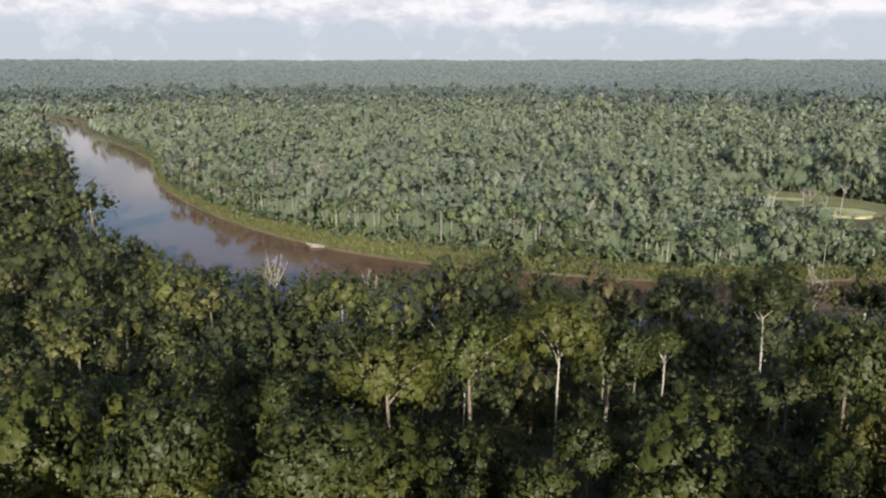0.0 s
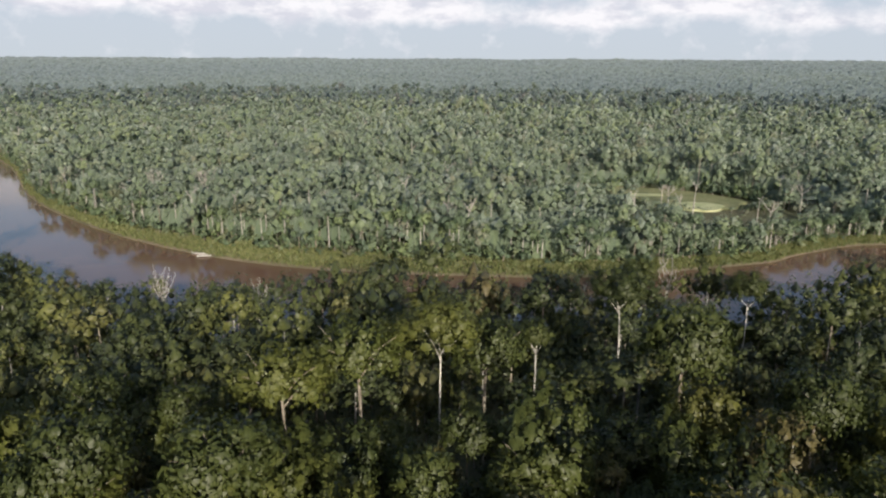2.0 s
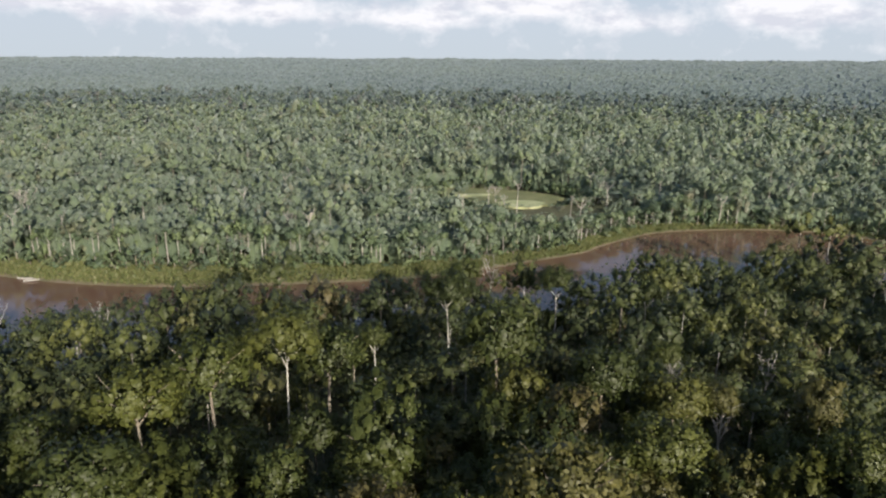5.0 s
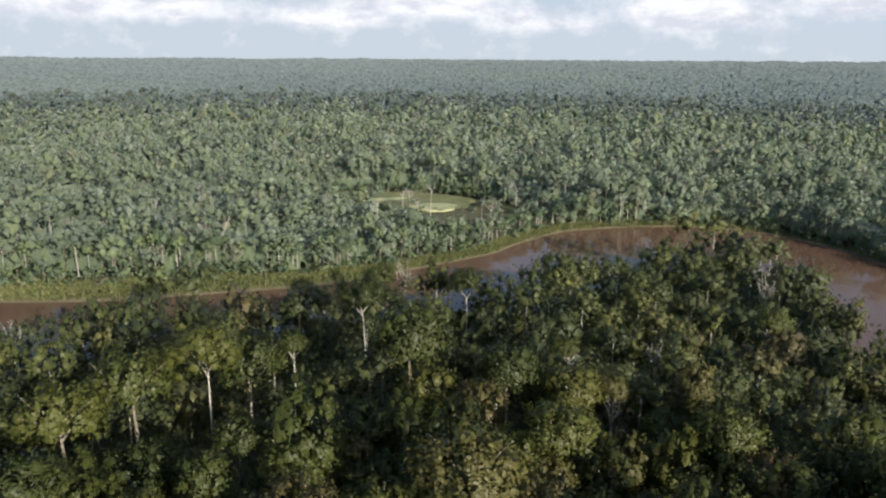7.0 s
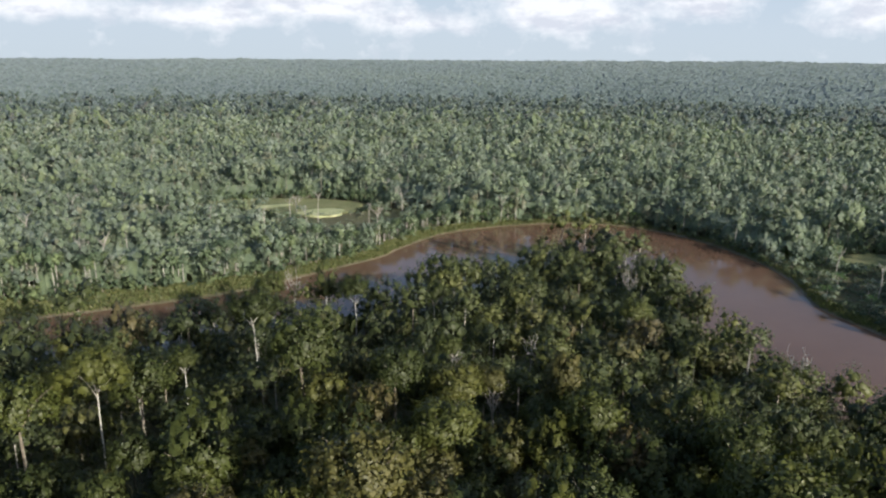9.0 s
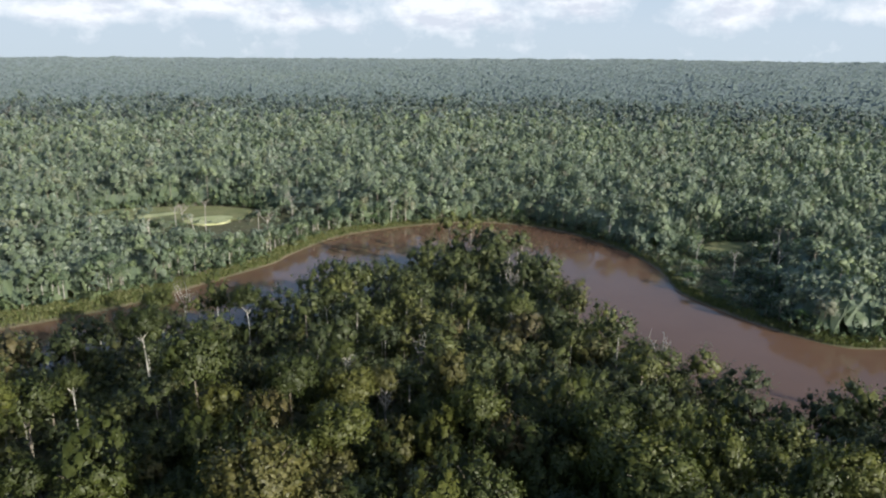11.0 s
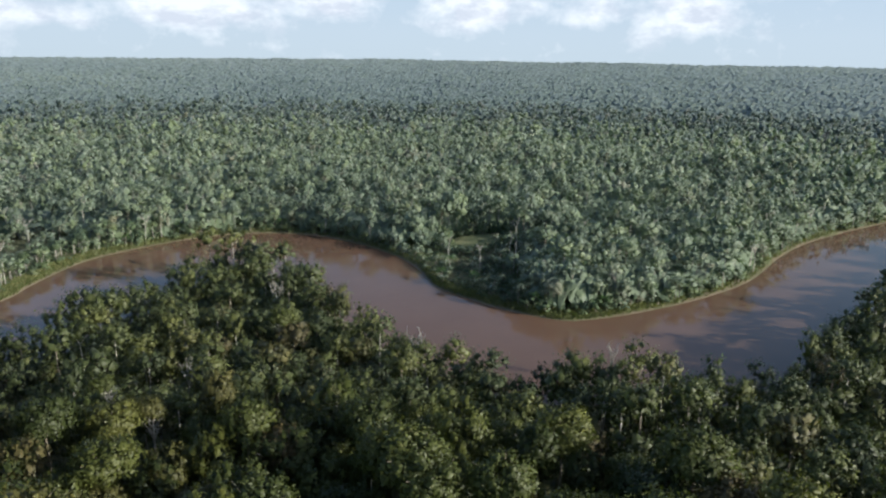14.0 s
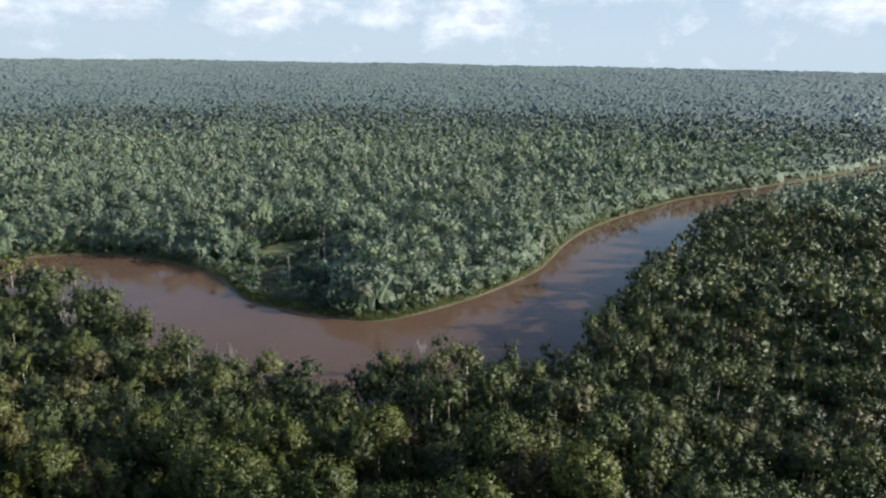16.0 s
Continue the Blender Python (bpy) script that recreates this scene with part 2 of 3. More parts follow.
def build_ground():
    xs, ys = axis_steps(-480, 960, 6, 4900), axis_steps(-520, 960, 6, 4900)
    gx, gy = np.meshgrid(xs, ys)
    pts = np.stack([gx.ravel(), gy.ravel()], 1)
    verts = np.column_stack([pts, land_height(pts)])
    nx = len(xs)
    i, j = np.meshgrid(np.arange(nx - 1), np.arange(len(ys) - 1))
    a = (j * nx + i).ravel()
    faces = np.stack([a, a + 1, a + nx + 1, a + nx], 1)
    r = np.hypot(*verts[faces].mean(1)[:, :2].T)
    tagged(new("ground", mesh_from("ground", verts, faces[r < 4860], [FLOOR], smooth=True)),
           "dark leaf-littered forest floor with pale clay river banks", "ground", kind="structure")


build_ground()


def build_river():
    xs, ys = np.linspace(-1500, 1300, 57), np.linspace(-900, 1230, 44)
    gx, gy = np.meshgrid(xs, ys)
    verts = np.column_stack([gx.ravel(), gy.ravel(), np.zeros(gx.size)])
    i, j = np.meshgrid(np.arange(56), np.arange(43))
    a = (j * 57 + i).ravel()
    tagged(new("water", mesh_from("water", verts, np.stack([a, a + 1, a + 58, a + 57], 1), [WATER], smooth=True)),
           "calm silty brown river winding between forested banks", "river", kind="structure")


build_river()

# Cloud heaps: heading, height, half width, half height in degrees, weight.
CLOUDS = ((-30, 3.4, 9, 1.1, 1.0), (-17, 3.7, 9, 1.1, 1.0), (-5, 3.5, 8, 1.2, 1.0), (6, 3.0, 7, 0.9, 0.9), (20.5, 2.7, 4, 0.8, 0.8),
          (28, 3.8, 5, 1.3, 1.0), (36, 2.6, 3, 0.8, 0.7), (47, 3.6, 4.5, 1.6, 1.0), (57, 4.0, 3, 1.4, 0.8), (69, 3.9, 3.6, 1.7, 1.0),
          (77, 3.4, 2.2, 1.2, 0.6), (84, 3.2, 3, 1.5, 0.75), (96, 5.2, 5, 0.9, 0.4))


def sky_backdrop():
    na, ne = 420, 57
    az = np.radians(np.linspace(-80, 122, na))
    el = np.radians(np.r_[np.linspace(-1.2, 6, 45), np.linspace(6.3, 8.3, ne - 45)])
    ga, ge = np.meshgrid(az, el)
    ga, ge = ga.ravel(), ge.ravel()
    verts = 4890 * np.column_stack([np.sin(ga) * np.cos(ge), np.cos(ga) * np.cos(ge), np.sin(ge)]) + (0, 0, 95)
    heap = np.zeros(len(ga))
    da, de = np.degrees(ga), np.degrees(ge)
    g = np.random.default_rng(5)
    more = [(g.uniform(-180, 180), g.uniform(6, 13), g.uniform(5, 14), g.uniform(0.8, 2.2), g.uniform(0.5, 1)) for _ in range(34)]
    more += [(g.choice([g.uniform(-180, -42), g.uniform(108, 180)]), g.uniform(2, 5), g.uniform(4, 9), 1.3, 0.9) for _ in range(22)]
    for a, e, wa, we, k in (*CLOUDS, *more):
        off = (da - a + 180) % 360 - 180
        d = (off / wa) ** 2 + ((de - e) / np.where(de < e, we * 0.75, we * 1.3)) ** 2
        heap = np.maximum(heap, k * np.exp(-0.55 * d))
    i, j = np.meshgrid(np.arange(na - 1), np.arange(ne - 1))
    a = (j * na + i).ravel()
    b = a + 1
    n = Nodes("sky_glow")
    attr = n.add("ShaderNodeAttribute")
    attr.attribute_name = "tone"
    puff = n.math("ADD", n.math("MULTIPLY", n.noise(0.0042, 9, 0.58, "World", (1, 1, 1.25)), 1.7), -0.85)
    cover = n.math("ADD", attr.outputs["Fac"], puff)
    geo = n.add("ShaderNodeNewGeometry")
    height = n.add("ShaderNodeSeparateXYZ", Vector=geo.outputs["Position"]).outputs[2]
    clear = n.ramp(n.math("DIVIDE", n.math("ADD", height, -60), 2000), ((0.0, (0.6, 0.65, 0.66)), (0.1, (0.6, 0.655, 0.68)), (0.25, (0.55, 0.625, 0.68)), (1.0, (0.39, 0.51, 0.68))))
    shade = n.ramp(n.noise(0.004, 6, 0.6, "World", (1, 1, 2.5)), ((0.38, (0.72, 0.72, 0.74)), (0.56, (0.98, 0.95, 0.91))))
    colour = n.mix(n.ramp(cover, ((0.14, (0, 0, 0)), (0.42, (0.5, 0.5, 0.5)), (0.72, (1, 1, 1)))), clear, shade)
    glow = n.add("ShaderNodeEmission", Color=colour, Strength=SKY_GLOW)
    me = mesh_from("backdrop", verts, np.stack([a, a + na, b + na, b], 1), [n.finish(glow.outputs[0])], tone=heap, smooth=True)
    tagged(new("backdrop", me), "pale blue sky with low white cumulus clouds", "sky", kind="structure")


SKY_GLOW = 0.72
sky_backdrop()


# ---- trees ----
def ball(lon, lat):
    """A small sphere of triangles: corners and faces."""
    v = [(0, 0, 1)]
    for k in range(1, lat):
        th = np.pi * k / lat
        v += [(np.sin(th) * np.cos(2 * np.pi * (i + 0.5 * k) / lon), np.sin(th) * np.sin(2 * np.pi * (i + 0.5 * k) / lon), np.cos(th)) for i in range(lon)]
    v.append((0, 0, -1))
    f = [(0, 1 + i, 1 + (i + 1) % lon) for i in range(lon)]
    for k in range(lat - 2):
        for i in range(lon):
            a, b, c, d = 1 + k * lon + i, 1 + k * lon + (i + 1) % lon, 1 + (k + 1) * lon + i, 1 + (k + 1) * lon + (i + 1) % lon
            f += [(a, c, b), (b, c, d)]
    last, top = len(v) - 1, 1 + (lat - 2) * lon
    f += [(top + i, last, top + (i + 1) % lon) for i in range(lon)]
    return np.array(v, float), np.array(f)


BALLS = {"tiny": ball(5, 2), "mid": ball(5, 3), "low": ball(4, 3)}


def crown_arrays(g, lobes, cards, size, core, tall=0.8, lobe_size=0.26, low=-0.45, gap=0.25, ragged=0.13):
    """A crown of radius 1 about its middle: leafy lobes of many sizes over a lumpy hull, each dense inside with sprays of leaves over it."""
    verts, faces, normals, base = [], [], [], 0
    bv, bf = BALLS[core]
    hull = (1, 1, tall)
    lumps = [(d / np.linalg.norm(d), g.uniform(0.1, 0.3)) for d in g.normal(size=(4, 3))]
    centres = [(np.array((0, 0, -0.05)), 0.55)]
    for k in range(lobes):
        z = low + (0.97 - low) * ((k + 0.5) / lobes)
        a = k * 2.39996 + g.uniform(-0.5, 0.5)
        r = math.sqrt(max(0.0, 1 - z * z))
        d = np.array((r * math.cos(a), r * math.sin(a), z))
        reach = 0.62 + sum(h * max(0.0, float(d @ e)) ** 2 for e, h in lumps) + g.uniform(-gap, 0.1)
        centres.append((d * reach * hull, lobe_size * g.uniform(0.65, 1.35)))
    for c, s in centres:
        rough = 1 + ragged * g.normal(size=(len(bv), 1))
        verts.append(c + bv * rough * s * 0.6 * (1, 1, 0.5 + 0.5 * tall))
        normals.append(0.6 * bv + c + 0.2 * g.normal(size=bv.shape))
        faces.append(bf + base)
        base += len(bv)
    for c, s in centres[1:]:
        per = max(1, int(cards / lobes * (s / lobe_size) ** 1.5))
        d = g.normal(size=(per, 3)) + 0.35 * c / (np.linalg.norm(c) + 0.01)
        d[:, 2] += 0.25
        d /= np.linalg.norm(d, axis=1, keepdims=True)
        at = c + d * s * g.uniform(0.5, 1.6, (per, 1))
        nrm = d + 0.6 * g.normal(size=(per, 3)) + (0, 0, 0.3)
        nrm /= np.linalg.norm(nrm, axis=1, keepdims=True)
        u = np.cross(nrm, g.normal(size=(per, 3)))
        u /= np.linalg.norm(u, axis=1, keepdims=True)
        w = np.cross(nrm, u)
        q = size * g.uniform(0.55, 1.4, (per, 1))
        bend = nrm * q * g.uniform(-0.5, 0.1, (per, 1))
        v = np.stack([at - u * q + bend, at - w * q * 0.6, at + u * q + bend, at + w * q * 0.6], 1).reshape(-1, 3)
        k = base + 4 * np.arange(per)
        verts.append(v)
        # shading normals bent to the round of lobe and crown for softer light
        normals.append(np.repeat(0.6 * d + c + 0.4 * nrm + 0.25 * g.normal(size=(per, 3)), 4, 0))
        faces += [np.stack([k, k + 1, k + 3], 1), np.stack([k + 1, k + 2, k + 3], 1)]
        base += 4 * per
    normals = np.vstack(normals)
    return np.vstack(verts), np.vstack(faces), normals / (np.linalg.norm(normals, axis=1, keepdims=True) + 1e-6)


def tube_arrays(path, radii, sides):
    """A tapering limb along a path."""
    path, verts, faces = np.array(path, float), [], []
    for k, (p, r) in enumerate(zip(path, radii)):
        t = path[min(k + 1, len(path) - 1)] - path[max(k - 1, 0)]
        t /= np.linalg.norm(t)
        u = np.cross(t, (0.3, 0.9, 0.1))
        u /= np.linalg.norm(u)
        w = np.cross(t, u)
        a = 2 * np.pi * np.arange(sides) / sides
        verts.append(p + r * (np.cos(a)[:, None] * u + np.sin(a)[:, None] * w))
    for k in range(len(path) - 1):
        for i in range(sides):
            a, b = k * sides + i, k * sides + (i + 1) % sides
            faces += [(a, b, b + sides), (a, b + sides, a + sides)]
    return np.vstack(verts), np.array(faces)


def joined(pieces):
    verts, faces, base = [], [], 0
    for v, f in pieces:
        verts.append(v)
        faces.append(f + base)
        base += len(v)
    return np.vstack(verts), np.vstack(faces)


def limb_path(g, start, end, bow, n=5):
    start, end = np.array(start, float), np.array(end, float)
    side = g.normal(size=3) * bow
    return [start + (end - start) * t + side * math.sin(math.pi * t) + (0, 0, bow * math.sin(math.pi * t)) for t in np.linspace(0, 1, n)]


def trunk_pieces(g, height, radius, crown_r, limbs, lean=0.5, buttress=1.9, sides=8):
    """A trunk with flared foot and its main limbs, as separate arrays."""
    top = np.array([g.uniform(-lean, lean), g.uniform(-lean, lean), height])
    path = limb_path(g, (0, 0, -0.6), top, 0.25, 8)
    stem = tube_arrays(path, np.interp(np.linspace(0, 1, 8), (0, 0.12, 0.75, 1), (radius * buttress, radius, radius * 0.72, radius * 0.5)), sides)
    arms = []
    for k in range(limbs):
        a = k * 2.4 + g.uniform(-0.3, 0.3)
        out = crown_r * g.uniform(0.5, 0.8)
        start = np.array(path[-2]) * 0.5 + np.array(path[-1]) * 0.5 if k % 2 else np.array(path[-1]) - (0, 0, 0.2)
        end = top + (out * math.cos(a), out * math.sin(a), crown_r * g.uniform(0.35, 0.75))
        arms.append(tube_arrays(limb_path(g, start, end, 0.3, 5), radius * np.array((0.42, 0.34, 0.26, 0.17, 0.07)), 5))
    return stem, arms


# kind: label, bark, height of the crown's middle, trunk radius, crown radius, limbs, crown settings
TREE_KINDS = (
    ("broad rainforest tree with a dense domed dark green crown", BARK, 11.5, 0.34, 6.9, 4, dict(lobes=64, cards=3505, size=0.0414, tall=0.85, low=-0.75, lobe_size=0.2)),
    ("rounded rainforest tree with a lumpy mid green crown", BARK, 9.5, 0.3, 5.8, 3, dict(lobes=54, cards=2944, size=0.0497, tall=1.15, low=-0.8, lobe_size=0.2)),
    ("flat-topped rainforest tree with a wide layered crown", BARK, 16.0, 0.32, 7.0, 5, dict(lobes=61, cards=3225, size=0.0398, tall=0.5, lobe_size=0.160, low=-0.25)),
    ("slender rainforest tree with a narrow upright crown", PALE_BARK, 13.0, 0.17, 4.0, 3, dict(lobes=47, cards=2103, size=0.0646, tall=1.6, low=-0.6, lobe_size=0.2)),
    ("vine-covered rainforest tree with foliage hanging down its sides", BARK, 10.0, 0.4, 4.7, 2, dict(lobes=68, cards=3225, size=0.0531, tall=1.75, low=-0.9, lobe_size=0.220)),
    ("open-crowned rainforest tree with pale limbs showing through", PALE_BARK, 16.0, 0.2, 5.8, 6, dict(lobes=40, cards=1892, size=0.0456, tall=0.8, lobe_size=0.129, low=-0.3, gap=0.4)),
    ("young rainforest tree with a small bright green crown", BARK, 7.5, 0.18, 3.6, 3, dict(lobes=34, cards=1402, size=0.0704, tall=1.2, low=-0.8, lobe_size=0.2)),
)


def tree_prototype(index, at):
    label, bark, height, radius, crown_r, limbs, setting = TREE_KINDS[index]
    g = np.random.default_rng(40 + index)
    tree = tagged(new("tree"), label, "tree", "rainforest trees on the near bank")
    stem, arms = trunk_pieces(g, height - 0.25 * crown_r, radius, crown_r, limbs)
    trunk = part("trunk", mesh_from("trunk", *stem, [bark], smooth=True), tree)
    for arm in arms:
        part("limb", mesh_from("limb", *arm, [bark], smooth=True), trunk)
    v, f, n = crown_arrays(g, core="mid", **setting)
    v = v * crown_r + (0, 0, height)
    part("crown", mesh_from("crown", v, f, [LEAF], smooth=True, normals=n), tree)
    tree.matrix_basis = at
    return tree


def stand_pose(x, y, z, turn, size, tall):
    return Matrix.LocRotScale((x, y, z), Euler((0, 0, turn)), (size, size, size * tall))


# clearings: x, y, half sizes, turn in degrees
CLEARINGS = ((190, 402, 74, 29, -30), (392, 98, 26, 15, -20))


def in_clearing(pts, margin=0.0):
    out = np.zeros(len(pts), bool)
    for x, y, a, b, turn in CLEARINGS:
        c, s = math.cos(radians(turn)), math.sin(radians(turn))
        u = (pts[:, 0] - x) * c + (pts[:, 1] - y) * s
        v = -(pts[:, 0] - x) * s + (pts[:, 1] - y) * c
        out |= (u / (a + margin)) ** 2 + (v / (b + margin)) ** 2 < 1
    return out


def growth(pts):
    """How tall the forest stands: lower along the far bank and on the young growth before the clearings, cut low to
    open them to the camera.
    """
    out = np.ones(len(pts))
    for x, y, r, k in ((190, 325, 50, 0.68), (235, 330, 44, 0.6), (210, 340, 32, 0.75), (330, 95, 42, 0.72), (300, 60, 30, 0.6), (370, 75, 26, 0.65)):
        out *= 1 - k * np.exp(-(((pts[:, 0] - x) ** 2 + (pts[:, 1] - y) ** 2) / r ** 2) ** 1.5)
    out *= 1 + 0.16 * waves(pts, 0.035, 17)
    # near-bank trees raised to cover the water in the camera's view
    tall = np.exp(-(CHART.read("near", pts) / 26.0) ** 2) * np.interp(pts[:, 0], (-30, 20, 160, 200), (0, 1, 1, 0)) * ~over_the_river(pts)
    out *= 1 + 0.2 * tall
    d = CHART.read("far", pts)
    return out * np.interp(d, (0, 14, 40), (0.7, 0.85, 1.0))


def grass_width(pts):
    """Width of the open grassy strip along the far bank."""
    return np.interp(pts[:, 0], (-200, -110, -40, 20, 90, 160, 230, 300, 330, 700), (5, 9, 19, 21, 15, 8, 7, 4, 2, 2))


# pale-stemmed giants: x, y, trunk height, crown radius
GIANTS = ((22, 121, 28, 9), (71, 146, 26, 8.5), (47, 139, 19, 5.5), (137, 143, 19, 6), (111, 102, 20, 5), (114, 160, 20, 7.5), (107, 80, 19, 5.5), (180, 92, 18, 6), (92, 184, 18, 7))
giants_at = np.array([s[:2] for s in GIANTS], float)


def round_giants(pts):
    """Sites too close to a giant, or in the gap cleared towards the camera to show its trunk."""
    gap = giants_at - 9.0 * (giants_at + (0, 20)) / np.hypot(*(giants_at + (0, 20)).T)[:, None]
    near = [np.min(np.hypot(*(pts[:, None] - c[None]).transpose(2, 0, 1)), 1) for c in (giants_at, gap)]
    return (near[0] < 5.0) | (near[1] < 6.8)


def tree_sites(seed, spacing, lo, hi, last=126, centre=(0.0, -20.0)):
    """Jittered sites on dry land within a range of distances, over the country that lies ahead."""
    g = np.random.default_rng(seed)
    n = int(2 * hi / spacing)
    gx, gy = np.meshgrid(np.arange(n), np.arange(int(n / 0.88)))
    pts = np.stack([gx.ravel() + 0.5 * (gy.ravel() % 2), gy.ravel() * 0.88], 1) * spacing - hi
    pts = pts + g.uniform(-0.38, 0.38, pts.shape) * spacing + centre
    off = pts - centre
    r = np.hypot(*off.T)
    az = np.degrees(np.arctan2(off[:, 0], off[:, 1]))
    pts = pts[(r >= lo) & (r < hi) & (az > -46) & (az < last)]
    sd = shore_distance(pts)
    across = np.where(over_the_river(pts), grass_width(pts), 2.5)
    pts = pts[(sd > across) & ~in_clearing(pts, 4)]
    pts = pts[~round_giants(pts)]
    return pts, g


NEAR_EDGE, MID_EDGE, FAR_EDGE = 150.0, 560.0, 1560.0

def giant_tree(x, y, height, crown_r, seed):
    g = np.random.default_rng(seed)
    tree = tagged(new("tree"), "tall emergent tree with a bare white trunk and spreading crown", "tree", "emergent trees above the canopy")
    stem, arms = trunk_pieces(g, height - 0.3 * crown_r, 0.27, crown_r, 4, lean=1.2)
    trunk = part("trunk", mesh_from("trunk", *stem, [PALE_BARK], smooth=True), tree, "bare chalk-white trunk")
    for arm in arms:
        part("limb", mesh_from("limb", *arm, [PALE_BARK], smooth=True), trunk)
    v, f, n = crown_arrays(g, 70, 6500, 0.027, "mid", tall=0.72, lobe_size=0.17, low=-0.35, gap=0.4)
    part("crown", mesh_from("crown", v * crown_r + (0, 0, height + 0.3 * crown_r), f, [LEAF], smooth=True, normals=n), tree)
    z = float(land_height(np.array([[x, y]], float))[0])
    tree.matrix_basis = pose(x, y, z, 0, 0, seed * 47 % 360)


for k, spot in enumerate(GIANTS):
    giant_tree(*spot, 200 + k)

near_sites, g = tree_sites(11, 9.6, 84, NEAR_EDGE, 138)
near_z = land_height(near_sites)
prototypes = {}
for (x, y), z in zip(near_sites, near_z):
    kind = int(g.choice(7, p=(0.28, 0.16, 0.24, 0.08, 0.08, 0.1, 0.06)))
    room = 0.7 if np.min(np.hypot(*(giants_at - (1, 9) - (x, y)).T)) < 12 else 1.0
    at = stand_pose(x, y, z, g.uniform(0, 6.28), room * g.choice((g.uniform(0.6, 0.95), g.uniform(0.85, 1.25), g.uniform(1.0, 1.45))), g.uniform(0.88, 1.2))
    if kind in prototypes:
        copy_thing(prototypes[kind], at)
    else:
        prototypes[kind] = tree_prototype(kind, at)


def forest_stuff(name, label, sites, g, variants, seed, size_range, leaf, pale=(3, 5)):
    """Many trees joined into one: each a variant, turned and scaled."""
    gg = np.random.default_rng(seed)
    protos = []
    for setting, height, crown_r, sides in variants:
        v, f, nv = crown_arrays(gg, **setting)
        v = v * crown_r + (0, 0, height)
        tv, tf = tube_arrays([(0, 0, -1), (0.3, 0.2, height + 0.1 * crown_r)], (0.3, 0.18), sides)
        tn = tv - np.repeat([(0, 0, 0), (0.3, 0.2, 0)], sides, 0)
        tn = tn * (1, 1, 0) / np.hypot(tn[:, :1], tn[:, 1:2])
        allv, allf = joined([(v, f), (tv, tf)])
        protos.append((allv, allf, np.vstack([nv, tn]), np.r_[np.zeros(len(f)), np.full(len(tf), 2 if len(protos) in pale else 1)]))
    z = land_height(sites)
    pick = g.integers(0, len(protos), len(sites))
    V, N, F, S, T, base = [], [], [], [], [], 0
    for k, (pv, pf, pn, ps) in enumerate(protos):
        at = sites[pick == k]
        n = len(at)
        if not n:
            continue
        a, s, tall = g.uniform(0, 6.28, n), g.uniform(*size_range, n) * np.sqrt(growth(at)), g.uniform(0.88, 1.25, n) * np.sqrt(growth(at))
        c, si = np.cos(a) * s, np.sin(a) * s
        x = pv[None, :, 0] * c[:, None] - pv[None, :, 1] * si[:, None] + at[:, 0, None]
        y = pv[None, :, 0] * si[:, None] + pv[None, :, 1] * c[:, None] + at[:, 1, None]
        zz = pv[None, :, 2] * (s * tall)[:, None] + z[pick == k][:, None]
        V.append(np.stack([x, y, zz], 2).reshape(-1, 3))
        ca, sa = np.cos(a)[:, None], np.sin(a)[:, None]
        N.append(np.stack([pn[:, 0] * ca - pn[:, 1] * sa, pn[:, 0] * sa + pn[:, 1] * ca, np.tile(pn[:, 2], (n, 1))], 2).reshape(-1, 3))
        F.append((pf[None] + (np.arange(n) * len(pv))[:, None, None] + base).reshape(-1, 3))
        S.append(np.tile(ps, n))
        T.append(np.repeat(g.random(n), len(pv)))
        base += n * len(pv)
    me = mesh_from(name, np.vstack(V), np.vstack(F), [leaf, BARK, GREY_BARK], np.concatenate(T), np.concatenate(S), True, np.vstack(N))
    return tagged(new(name, me), label, "forest", kind="stuff")


def variants(cards, size, core, lobes, sides, fat=1.0):
    """Seven shapes of tree for the joined forest."""
    shape = ((11.5, 6.4, 0.85, 0.27), (10.0, 5.4, 1.1, 0.29), (15.0, 6.8, 0.55, 0.23), (12.5, 4.1, 1.6, 0.3), (9.0, 5.0, 1.75, 0.31), (16.0, 5.8, 0.85, 0.22), (8.0, 4.3, 1.2, 0.3))
    return [(dict(lobes=lobes, cards=cards, size=size * 5.5 / r, core=core, tall=tall, lobe_size=s * fat, low=-0.85 if tall > 0.7 else -0.4), h, r, sides)
            for h, r, tall, s in shape]


sites, g = tree_sites(12, 9.0, NEAR_EDGE, 300, 138)
across = over_the_river(sites)
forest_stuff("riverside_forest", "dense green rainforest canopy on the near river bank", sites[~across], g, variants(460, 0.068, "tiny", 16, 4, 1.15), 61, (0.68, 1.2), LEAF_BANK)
# the far bank takes the leaves with haze painted in
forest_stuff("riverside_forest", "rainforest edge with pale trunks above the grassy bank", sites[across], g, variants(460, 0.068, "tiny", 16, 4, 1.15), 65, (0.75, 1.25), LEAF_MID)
sites, g = tree_sites(16, 7.2, 88, 300, 138)
sites = sites[~over_the_river(sites)]
low_shapes = [(dict(lobes=5, cards=30, size=0.17, core="tiny", tall=0.8, lobe_size=0.4), 3.0, 3.6, 3),
              (dict(lobes=5, cards=30, size=0.2, core="tiny", tall=1.3, lobe_size=0.4), 4.4, 2.8, 3)]
forest_stuff("undergrowth", "shaded bushes and saplings below the near canopy", sites, g, low_shapes, 66, (0.7, 1.4), LEAF_BANK)
sites, g = tree_sites(13, 9.2, 300, MID_EDGE, 132)
across = over_the_river(sites)
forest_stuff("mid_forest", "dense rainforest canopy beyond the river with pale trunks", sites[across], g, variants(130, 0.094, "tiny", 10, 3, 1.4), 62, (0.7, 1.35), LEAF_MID)
